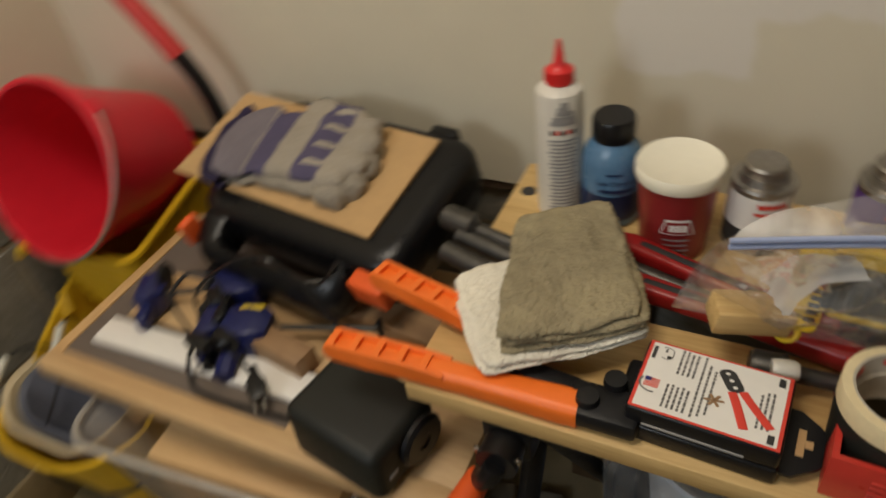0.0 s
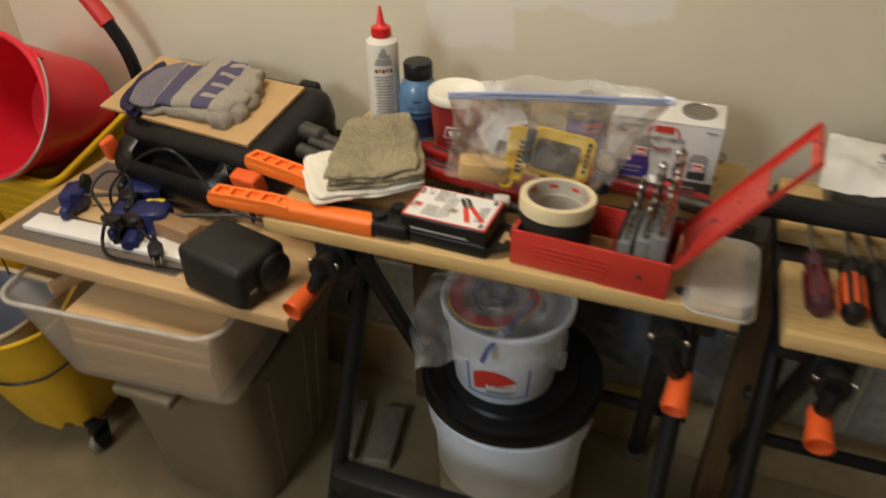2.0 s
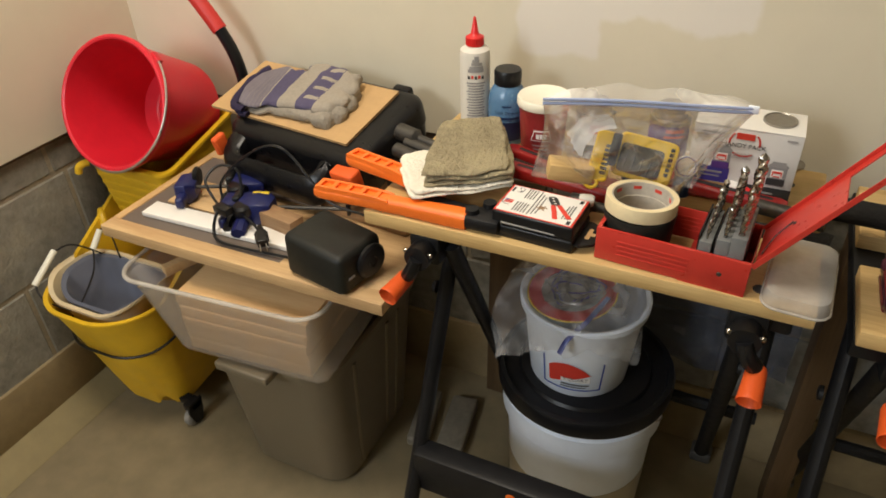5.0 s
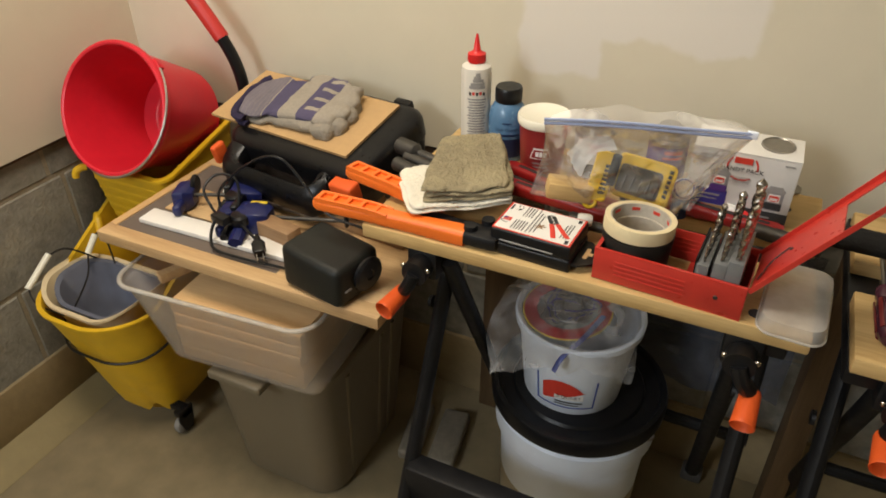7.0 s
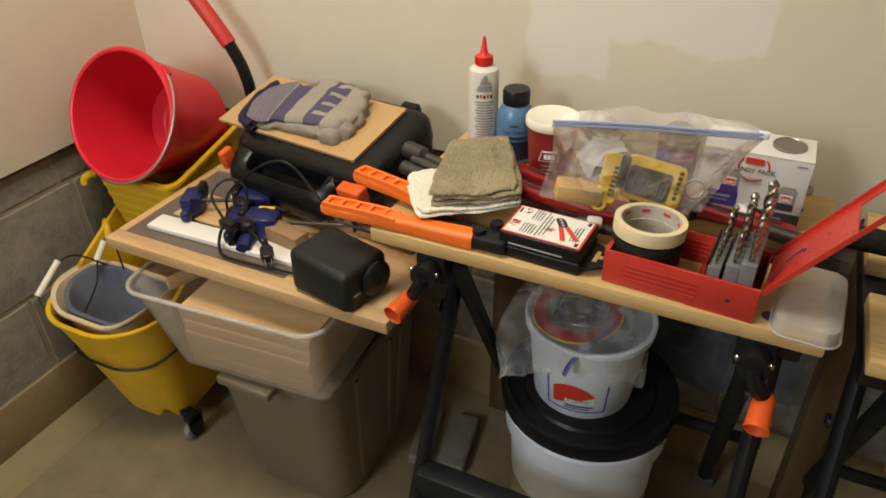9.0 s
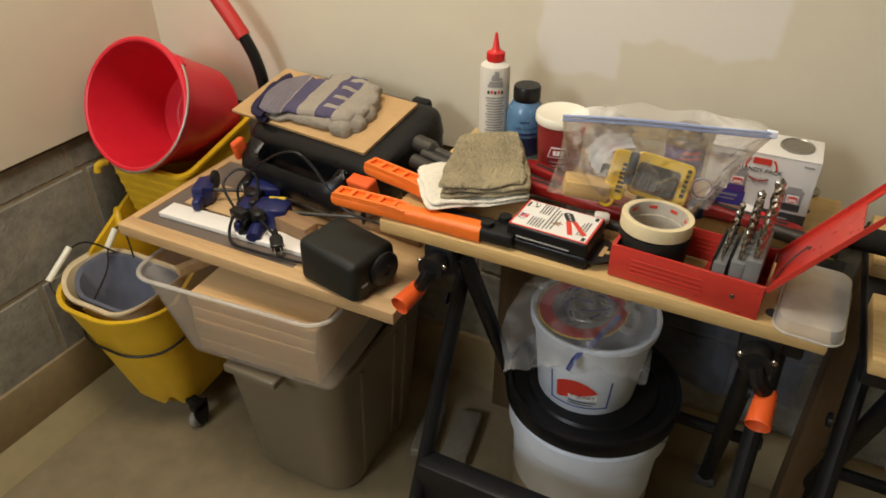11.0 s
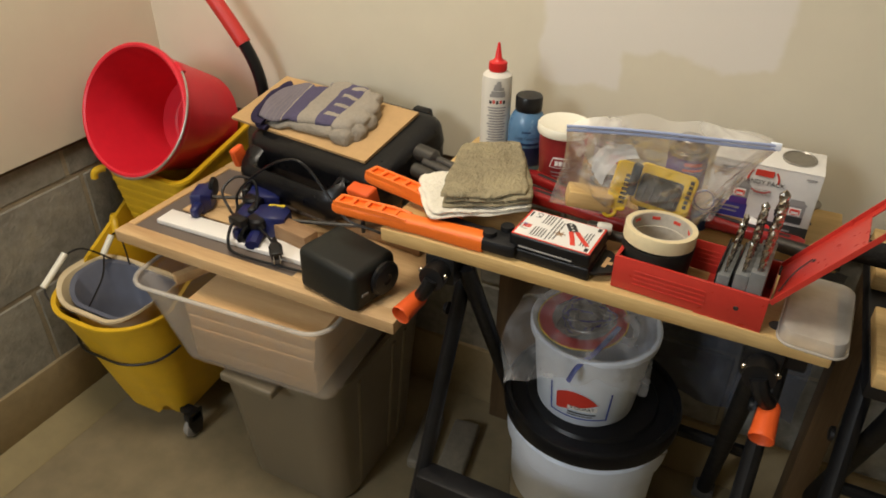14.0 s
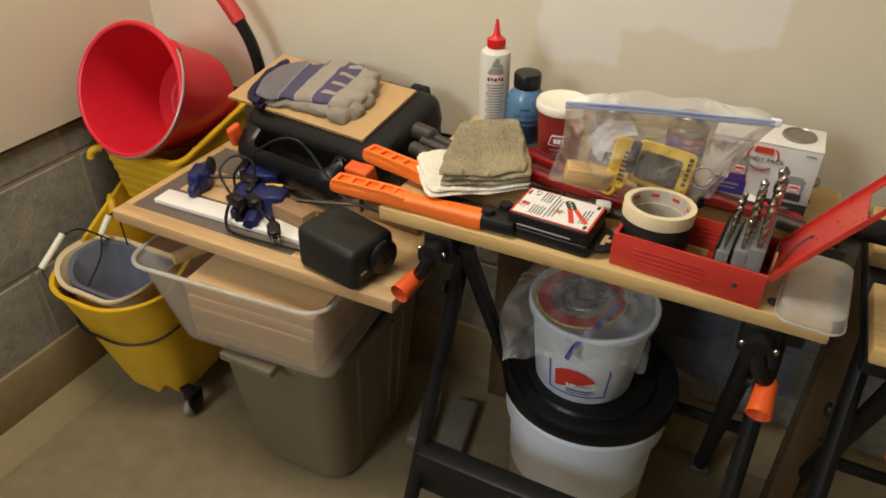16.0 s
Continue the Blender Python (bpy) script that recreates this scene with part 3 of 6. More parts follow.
# ---- folding workbench ----
def crank(parent, x, swing, way):
    """Jaw screw with its crank arm and orange grip under the front plank."""
    part("screw_housing", slab(x - 0.026, x + 0.026, 0.004, 0.12, 0.712, 0.764, 0.006), M["black_metal"], parent)
    part("screw_boss", lathe([(0, -0.024), (0.015, -0.024), (0.020, -0.016), (0.021, 0.0), (0.021, 0.02), (0, 0.02)], 20, pose(x, -0.004, 0.738, 90, 0, 0)), M["black_plastic"], parent)
    for sx in (-1, 1):
        part("screw_head", lathe([(0, 0), (0.0038, 0), (0.0042, 0.002), (0.003, 0.004), (0, 0.0045)], 14, pose(x + 0.021 * sx, -0.016, 0.746, 90, 0, 0)), M["chrome"], parent, "small bright screw head")
    end = Vector((x - 0.024 * swing, -0.016, 0.692))
    arm = [(x, -0.022, 0.738), (x - 0.008 * swing, -0.026, 0.718), tuple(end)]
    part("crank_arm", tube(glide(arm, 5), 0.014, 12, flat=0.8), M["black_plastic"], parent)
    grip = [(0, 0.0), (0.0118, 0.0), (0.0138, 0.005), (0.0160, 0.048), (0.0167, 0.052), (0.0161, 0.054), (0.0142, 0.051), (0.0118, 0.010), (0, 0.010)]
    way = Vector(way).normalized()
    m = way.to_track_quat("Z", "Y").to_matrix().to_4x4()
    m.translation = end - way * 0.004
    part("crank_grip", lathe(grip, 30, m), M["orange_grip"], parent, "orange tapered plastic crank grip")


def workbench(at, label, swing, legs=(0.10, 0.612), rear=(0.036, -0.030), left=0.0, screw=0.088, screw2=0.616, swing2=0.05):
    b = thing("folding_workbench", at, label, "workbench", "folding workbenches")
    part("front_plank", slab(0, 0.655, 0.0, 0.155, 0.766, 0.79, 0.0025), M["pine_x"], b, "pale pine jaw plank")
    part("rear_plank", slab(left, 0.655, 0.235, 0.392, 0.766, 0.79, 0.0025), M["pine_x"], b, "pale pine jaw plank")
    for x, dx in zip(legs, rear):
        part("top_beam", slab(x - 0.022, x + 0.022, 0.015, 0.415, 0.735, 0.7655, 0.004), M["black_metal"], b)
        part("front_leg", tube([(x, 0.15, 0.742), (x, -0.20, 0.012)], 0.017, 12, flat=0.8), M["black_metal"], b)
        part("rear_leg", tube([(x + dx, 0.03, 0.742), (x + dx, 0.425, 0.012)], 0.016, 12, flat=0.8), M["black_metal"], b)
        part("foot", slab(x - 0.022, x + 0.022, -0.225, -0.18, 0.0, 0.03, 0.006), M["rubber"], b)
        part("rear_foot", slab(x + dx - 0.023, x + dx + 0.023, 0.405, 0.445, 0.0, 0.03, 0.006), M["rubber"], b)
        part("pivot_bolt", lathe([(0, 0), (0.012, 0), (0.011, 0.006), (0, 0.008)], 12, pose(x - 0.018, 0.085, 0.6, 0, -90, 0)), M["black_metal"], b)
    part("step", slab(0.10, 0.612, -0.080, -0.036, 0.246, 0.342, 0.006), M["black_metal"], b, "black folded steel step")
    badge = part("badge", lathe([(0, 0), (0.0095, 0), (0.0095, 0.0008), (0, 0.0008)], 24, pose(0.290, -0.0802, 0.318, 90, 0, 0)), M["orange"], b, "round orange badge")
    bars("badge_bar", [(0.311 + 0.011 * k, 0.318, 0.008, 0.014) for k in range(5)], M["paper"], b, pose(0, -0.0802, 0, 90, 0, 0), "white badge lettering block")
    part("rear_bar", tube([(0.1, 0.330, 0.262), (0.66, 0.330, 0.262)], 0.013, 10), M["black_metal"], b)
    crank(b, screw, swing, (-0.18 * swing, -0.95, -0.16))
    crank(b, screw2, swing2, (-0.04, -0.88, -0.36))
    holes = [(0.31, 0.07), (0.05, 0.105), (0.012, 0.33), (0.31, 0.335), (0.585, 0.028), (0.60, 0.33)]
    for hx, hy in holes:
        # planks stay uncut; a flat black disc paints each hole's dark inside
        part("hole_shade_disc", lathe([(0, 0.0), (0.0098, 0.0), (0.0098, 0.0006), (0, 0.0006)], 20, pose(hx, hy, 0.7899)), M["ink_black"], b, "flat black disc painting the shade in a dog hole")
    return b


bench = workbench(pose(0, 0, 0), "folding workbench with pine jaws crowded with tools", 1.0, left=-0.008, screw=0.103, screw2=0.581, swing2=-1.0)
workbench(pose(0.707, 0.012, -0.018), "second folding workbench with pine jaws holding screwdrivers", 0.1, (0.020, 0.612), screw=0.066)


# ---- cabinet door lying on the clear bin ----
def frame_door():
    d = thing("cabinet_door", pose(-0.262, 0.121, 0.626, 0, 0, 0), "pale wood cabinet door laid flat, grey panel inset", "cabinet door")
    w, e, t = 0.622, 0.345, 0.024
    part("front_rail", slab(-w / 2, w / 2, -e / 2, -e / 2 + 0.034, 0, t, 0.002), M["maple"], d)
    part("rear_rail", slab(-w / 2, w / 2, e / 2 - 0.034, e / 2, 0, t, 0.002), M["maple"], d)
    part("stile", slab(-w / 2, -w / 2 + 0.018, -e / 2 + 0.0342, e / 2 - 0.0342, 0, t, 0.002), M["pine_y"], d)
    part("wide_stile", slab(0.085, w / 2, -e / 2 + 0.0342, e / 2 - 0.0342, 0, t - 0.001, 0.002), M["maple"], d)
    part("panel", slab(-w / 2 + 0.018, 0.085, -e / 2 + 0.0342, e / 2 - 0.0342, 0.004, t - 0.003), M["grey_panel"], d, "dark grey-brown inset panel")
    part("middle_rail", slab(-w / 2 + 0.06, 0.085, -0.052, 0.04, t - 0.003, t + 0.0015, 0.001), M["maple"], d)
    part("painted_strip", slab(-0.262, 0.125, -0.106, -0.062, t - 0.002, t + 0.008, 0.0015), M["white_paint"], d, "white painted strip", pose(0, 0, 0, 0, 0, 1.5))
    return d


frame_door()


# ---- black motor unit with cord ----
def motor():
    a = thing("power_adapter", pose(-0.070, 0.000, 0.6505, 0, 0, -11) @ Matrix.Diagonal((1, 1, 0.93, 1)), "black plastic power adapter with a coiled cord on the door", "power adapter")
    body = slab(-0.066, 0.066, -0.052, 0.056, 0.0, 0.088, 0.014, 4)
    for v in body.verts:
        v.co.z *= 1 - 0.08 * (v.co.x + 0.06) / 0.12
        v.co.y *= 1 - 0.05 * (v.co.z / 0.09)
    part("housing", body, M["soft_black"], a)
    part("round_end", lathe([(0, 0), (0.029, 0), (0.032, 0.003), (0.032, 0.008), (0.028, 0.012), (0.010, 0.012), (0.008, 0.010), (0, 0.010)], 32, pose(0.064, 0.018, 0.042, 0, 90, 0)), M["black_plastic"], a, "round black boss")
    part("slot", slab(0.0655, 0.0675, -0.034, -0.020, 0.030, 0.034), M["ink_grey"], a)
    base = a.matrix_basis.inverted()
    low = [(-0.135, -0.012, 0.662), (-0.17, -0.006, 0.656), (-0.25, -0.012, 0.655), (-0.312, -0.012, 0.656), (-0.336, 0.004, 0.664), (-0.334, 0.016, 0.69), (-0.33, 0.03, 0.70)]
    part("cord", tube([base @ p for p in glide(low, 8)], 0.0030, 8), M["black_plastic"], a)
    ring = [(-0.33, 0.03, 0.70), (-0.36, 0.045, 0.705), (-0.385, 0.06, 0.73), (-0.375, 0.09, 0.748), (-0.34, 0.10, 0.74), (-0.325, 0.08, 0.70), (-0.335, 0.06, 0.676), (-0.30, 0.045, 0.685), (-0.262, 0.030, 0.680), (-0.245, 0.022, 0.676)]
    part("cord", tube([base @ p for p in glide(ring, 8)], 0.0028, 8), M["black_plastic"], a)
    over = [(-0.01, 0.06, 0.735), (-0.06, 0.075, 0.726), (-0.118, 0.075, 0.735), (-0.165, 0.085, 0.772), (-0.195, 0.09, 0.800), (-0.225, 0.088, 0.818), (-0.268, 0.085, 0.805), (-0.33, 0.085, 0.76), (-0.375, 0.085, 0.71), (-0.36, 0.07, 0.672)]
    part("cord", tube([base @ p for p in glide(over, 8)], 0.0026, 8), M["black_plastic"], a)
    clip = part("cord_clip", slab(-0.018, 0.018, -0.010, 0.010, 0, 0.016, 0.003), M["black_plastic"], a, "", base @ pose(-0.325, 0.028, 0.690, 0, 0, -10))
    plug = join(slab(-0.016, 0.016, -0.010, 0.010, 0, 0.017, 0.003), tube([(-0.016, 0, 0.008), (-0.034, 0, 0.010)], 0.005, 8, radii=[0.008, 0.004]), slab(-0.010, -0.006, -0.012, 0.012, 0.001, 0.016, 0.001), slab(0.0, 0.004, -0.012, 0.012, 0.001, 0.016, 0.001))
    pl = part("plug", plug, M["black_plastic"], a, "ribbed black mains plug", base @ pose(-0.228, 0.008, 0.664, 0, 10, -48))
    for s in (-1, 1):
        part("prong", slab(0.016, 0.031, s * 0.0055 - 0.0008, s * 0.0055 + 0.0008, 0.005, 0.011), M["steel"], pl)
    return a


motor()


# ---- trigger clamps ----
def clamp(at, label, length, s):
    """A trigger bar clamp lying flat; s: where its sliding body sits on the bar."""
    c = thing("bar_clamp", at, label, "clamp", "bar clamps")
    e = -length / 2
    part("bar", tube([(e, 0, 0.026), (length / 2, 0, 0.026)], 0.0040, 10), M["dark_steel"], c, "thin dark steel bar")
    jaw = loft([[(e + x, y * w, 0.022 + z * hgt) for y, z in rrect(0, 0, 1, 1, 0.12, 3)] for x, w, hgt in ((-0.012, 0.046, 0.034), (-0.008, 0.054, 0.042), (0.012, 0.058, 0.046), (0.020, 0.038, 0.038), (0.026, 0.028, 0.030))])
    join(jaw, slab(e - 0.004, e + 0.014, -0.056, -0.018, 0.006, 0.030, 0.007, 3))
    part("fixed_jaw", jaw, M["blue_clamp"], c, "blue plastic jaw")
    part("jaw_pad", lathe([(0, 0), (0.020, 0), (0.021, 0.003), (0.018, 0.008), (0, 0.008)], 22, pose(e + 0.018, 0.024, 0.036, 0, 90, 0)), M["black_plastic"], c, "black rubber pad")
    grip = loft([[(s + x, y * w - 0.006, 0.024 + z * hgt) for y, z in rrect(0, 0, 1, 1, 0.10, 3)] for x, w, hgt in ((-0.034, 0.040, 0.038), (-0.028, 0.052, 0.048), (0.004, 0.058, 0.052), (0.024, 0.050, 0.046), (0.033, 0.036, 0.036))])
    part("slider", grip, M["blue_clamp"], c, "blue plastic sliding body")
    arm = tube(glide([(s - 0.010, -0.018, 0.022), (s - 0.016, -0.046, 0.018), (s - 0.014, -0.076, 0.013)], 4), 0.014, 8, flat=0.8)
    part("grip_arm", arm, M["blue_clamp"], c, "blue pistol grip")
    part("trigger", tube(glide([(s - 0.030, -0.016, 0.026), (s - 0.044, -0.036, 0.020), (s - 0.040, -0.064, 0.014)], 4), 0.008, 8), M["black_plastic"], c)
    part("knob", lathe([(0, 0.040), (0.018, 0.040), (0.020, 0.045), (0.019, 0.056), (0.015, 0.060), (0, 0.061)], 22, pose(s - 0.018, -0.030, -0.012)), M["black_plastic"], c, "round black knob")
    part("clutch", slab(s - 0.046, s - 0.030, -0.012, 0.024, 0.006, 0.052, 0.005, 3), M["black_plastic"], c)
    part("release", slab(s - 0.012, s + 0.022, 0.010, 0.018, 0.044, 0.050, 0.002), M["yellow_clamp"], c, "yellow release lever")
    part("bar_stop", slab(length / 2 - 0.006, length / 2, -0.006, 0.006, 0.014, 0.038, 0.001), M["black_plastic"], c)
    return c


clamp(pose(-0.348, 0.150, 0.652, 0, 0, 24), "blue and black bar clamp lying on the cabinet door", 0.29, -0.01)
clamp(pose(-0.235, 0.106, 0.653, 0, -2, 16), "blue and black bar clamp lying across another clamp", 0.24, -0.062)
pad = part("clamp_pad", slab(-0.016, 0.016, -0.010, 0.010, 0, 0.030, 0.004, 3), M["bottle"], None, "", pose(-0.405, 0.150, 0.6505, 0, 0, 30))
tagged(pad, "small pale plastic clamp pad on the door", "clamp pad")


def offcut(at, w, d, h, material, label):
    o = part("wood_offcut", slab(-w / 2, w / 2, -d / 2, d / 2, 0, h, 0.0025), material, None, "", at)
    return tagged(o, label, "wood offcut", "wood offcuts")


offcut(pose(-0.232, 0.072, 0.6525, 0, 0, -10), 0.085, 0.035, 0.034, M["brown_wood"], "small brown wood offcut lying on the door")
offcut(pose(-0.10, 0.185, 0.6505, 0, 0, -6), 0.20, 0.075, 0.02, M["brown_wood"], "flat brown wood offcut under the black case")
offcut(pose(-0.25, 0.245, 0.6505, 0, 0, -9), 0.30, 0.045, 0.05, M["brown_wood"], "brown wood block propping up the black case")


# ---- black tool case ----
def card_pose(u, v, lift, turn=0.0):
    """A pose on the tilted top of the case: u along it, v to its back."""
    ex, ey, ez = Vector((0.9875, -0.1569, 0.0135)), Vector((0.1488, 0.9578, 0.2460)), Vector((-0.0516, -0.2409, 0.9692))
    m = Matrix((ex, ey, ez)).transposed().to_4x4()
    m.translation = Vector((-0.5088, 0.2427, 0.7841)) + u * ex + v * ey + lift * ez
    return m @ pose(0, 0, 0, 0, 0, turn)


def tool_case():
    c = thing("tool_case", card_pose(0.258, 0.080, -0.104), "black moulded plastic tool case, closed, orange latches", "tool case")
    mid = -0.014
    low = [rrect(mid, 0, 0.325, 0.205, 0.03), rrect(mid, 0, 0.345, 0.22, 0.036), rrect(mid, 0, 0.356, 0.228, 0.038)]
    part("lower_shell", loft([[(x, y, z) for x, y in r] for r, z in zip(low, (0.0, 0.010, 0.046))]), M["case_plastic"], c)
    up = [(0.358, 0.230, 0.048), (0.358, 0.230, 0.082), (0.353, 0.225, 0.091), (0.340, 0.212, 0.098), (0.312, 0.184, 0.1015)]
    part("lid", loft([[(x, y, z) for x, y in rrect(mid, 0, w, d, 0.036)] for w, d, z in up]), M["case_plastic"], c)
    part("seam", loft([[(x, y, z) for x, y in rrect(mid, 0, 0.351, 0.224, 0.034)] for z in (0.0445, 0.0485)]), M["ink_black"], c)

    def loop(z, grow, hole):
        """One level of the carrying loop: its outer outline, or that of its opening."""
        pts = rrect(mid - 0.020, -0.122, 0.196 - 2 * grow, 0.050 - 2 * grow, 0.020, 7) if hole else rrect(mid - 0.028, -0.122, 0.282 + 2 * grow, 0.100 + 2 * grow, 0.040, 7)
        return [(x, y, z - 0.34 * max(0.0, -y - 0.115)) for x, y in pts]

    levels = [loop(z, g, False) for z, g in ((0.022, -0.014), (0.028, -0.004), (0.038, 0.0), (0.066, 0.0), (0.080, -0.005), (0.087, -0.016))]
    levels += [loop(z, g, True) for z, g in ((0.087, -0.010), (0.081, -0.003), (0.070, 0.0), (0.034, 0.0), (0.024, -0.006))]
    part("handle", loft(levels + levels[:1], False, False), M["case_plastic"], c, "moulded carrying loop with a dark opening")
    latch = loft([[(x, y, z) for x, z in rrect(-0.178, 0.078, 0.015 - 2 * g, 0.042 - 2 * g, 0.006 - g, 4)] for y, g in ((-0.161, 0.003), (-0.157, 0.0), (-0.135, 0.0), (-0.131, 0.003))])
    part("latch", latch, M["orange_grip"], c, "orange plastic latch")
    part("latch", slab(0.106, 0.160, -0.138, -0.108, 0.046, 0.086, 0.005, 3), M["orange_grip"], c, "orange plastic latch")
    for x in (-0.11, 0.10):
        part("hinge", slab(x - 0.02, x + 0.02, 0.108, 0.126, 0.05, 0.098, 0.004), M["case_plastic"], c)
    return c


tool_case()
sheet = thing("cardboard_sheet", card_pose(0, 0, -0.002), "flat piece of brown corrugated cardboard on the case", "cardboard")
part("liner", slab(0, 0.370, 0, 0.172, 0.0, 0.0016), M["card"], sheet)
part("fluting", slab(0.0015, 0.3685, 0.0015, 0.1705, 0.0016, 0.0038), M["brown_wood"], sheet, "darker corrugated core")
top_liner = slab(0, 0.370, 0, 0.172, 0.0038, 0.0054)
part("liner", top_liner, M["card"], sheet)


# ---- work gloves ----
def glove(at, label, flip=1, cloth="glove"):
    g = thing("work_glove", at, label, "glove", "pair of work gloves")

    def bulge(cx, cy, cz, sx, sy, sz, turn=0):
        bm = bmesh.new()
        bmesh.ops.create_icosphere(bm, subdivisions=3, radius=1)
        for v in bm.verts:
            v.co = Vector([math.copysign(abs(q) ** 0.7, q) for q in v.co])
        bm.transform(pose(cx, cy, cz, 0, 0, turn) @ Matrix.Diagonal((sx, sy, sz, 1)))
        return bm

    body = join(bulge(0.0, 0, 0.014, 0.062, 0.058, 0.015), bulge(-0.045, 0, 0.013, 0.045, 0.056, 0.013), bulge(-0.105, 0.0, 0.011, 0.056, 0.064, 0.011))
    for y, ln in ((-0.045, 0.026), (-0.0155, 0.034), (0.0155, 0.033), (0.044, 0.024)):
        join(body, bulge(0.058 + ln * 0.5, y * flip, 0.013, ln, 0.0178, 0.0175, y * flip * 90))
        join(body, bulge(0.058 + ln * 0.9, y * flip * 1.04, 0.009, ln * 0.55, 0.0165, 0.0135, y * flip * 150))
    join(body, bulge(0.012, -0.066 * flip, 0.010, 0.056, 0.019, 0.012, 8 * flip))
    ruffle(body, 0.009, 26, 3 + flip)
    ob = part("shell", body, M[cloth], g, "cream cloth with purple bands and cuff", None, 80)
    md = ob.modifiers.new("remesh", "REMESH")
    md.mode, md.voxel_size, md.use_smooth_shade = "VOXEL", 0.0032, True
    sm = ob.modifiers.new("smooth", "SMOOTH")
    sm.iterations = 6
    hem = tube(glide([(-0.146, 0.060, 0.010), (-0.158, 0.030, 0.012), (-0.161, 0.0, 0.012), (-0.158, -0.034, 0.012), (-0.148, -0.064, 0.009), (-0.118, -0.070, 0.008)], 5), 0.0085, 10, flat=0.75)
    part("hem", ruffle(hem, 0.003, 60), M["glove_purple"], g, "dark purple bound hem")
    return g


glove(card_pose(0.222, 0.070, 0.002, 3) @ Matrix.Diagonal((0.95, 0.95, 0.9, 1)), "grey and purple cloth work glove lying palm up on cardboard", -1, "glove_back")
glove(card_pose(0.213, 0.086, 0.018, 8) @ Matrix.Diagonal((0.96, 1.06, 0.72, 1)), "grey and purple cloth work glove stacked on its mate", -1)


# ---- mop bucket with wringer ----
def mop_bucket():
    m = thing("mop_bucket", pose(-0.712, 0.132, 0.0), "yellow plastic mop bucket on casters with a black bail", "mop bucket")

    def rear(x, y, z):
        """The rim climbs towards the wringer; the skirt is cut up beside the caster and along its flank."""
        if z > 0.3:
            return z + 0.15 * max(0.0, min(1.0, (y + 0.08) / 0.22)) ** 1.3
        if z < 0.08:
            notch = 0.032 * math.exp(-((x - 0.062) ** 2 + (y + 0.123) ** 2) / 0.017 ** 2)
            return z + notch + 0.028 * max(0.0, min(1.0, (y + 0.075) / 0.10)) * (x > 0.02)
        return z

    levels = [(0.0, 0.045, 0.19, 0.35, 0.06, 0.055), (0.0, 0.042, 0.215, 0.37, 0.07, 0.10), (-0.004, 0.025, 0.262, 0.42, 0.09, 0.26), (-0.0085, 0.005, 0.302, 0.465, 0.12, 0.395)]
    part("tub", basin(levels, 0.005, 0.005, rear, 14), M["yellow_plastic"], m, "yellow tub with a rolled rim and a cut-up skirt")
    for x, y in ((0.119, -0.106), (-0.128, -0.060), (0.1, 0.17), (-0.1, 0.17)):
        cheek = loft([[(x + dx, y + p, q) for p, q in ((-0.013, 0.018), (0.011, 0.014), (0.020, 0.040), (0.024, 0.082), (-0.020, 0.082), (-0.024, 0.056))] for dx in (0.0135, 0.0185)])
        yoke = slab(x - 0.008, x + 0.0185, y - 0.016, y + 0.022, 0.055, 0.078, 0.004)
        arm = slab(x - 0.006, x + 0.045, y - 0.010, y + 0.014, 0.072, 0.090, 0.003) if x < -0.12 else slab(x - 0.030, x + 0.006, y - 0.004, y + 0.020, 0.062, 0.080, 0.003)
        fork = part("caster", join(cheek, yoke, arm), M["black_plastic"], m, "black caster fork")
        part("wheel", lathe([(0, -0.011), (0.020, -0.011), (0.026, -0.007), (0.027, 0.0), (0.026, 0.007), (0.020, 0.011), (0, 0.011)], 24, pose(x, y, 0.027, 0, 90, 0)), M["wheel_grey"], fork, "pale grey rubber wheel")
    ring = rrect(0.0, 0.019, 0.276, 0.446, 0.105, 14)
    strap = []
    for x, y in ring:
        if y < -0.04:
            z = 0.284 + 0.16 * max(0.0, y + 0.16) + 0.7 * max(0.0, -x - 0.085)
            k = 1 + 0.3 * (z - 0.284)
            strap.append((x * k, (y - 0.019) * k + 0.019, z))
    strap.sort(key=lambda p: math.atan2(p[0], -(p[1] - 0.06)))
    part("bail", tube(strap, 0.0033, 8), M["black_wire"], m, "black bail strap round the tub")
    part("lug", tube(glide([(-0.142, 0.020, 0.452), (-0.156, 0.032, 0.474), (-0.170, 0.044, 0.478), (-0.174, 0.040, 0.462)], 5), 0.0095, 10), M["yellow_plastic"], m, "yellow moulded lug")
    return m


mop_bucket()


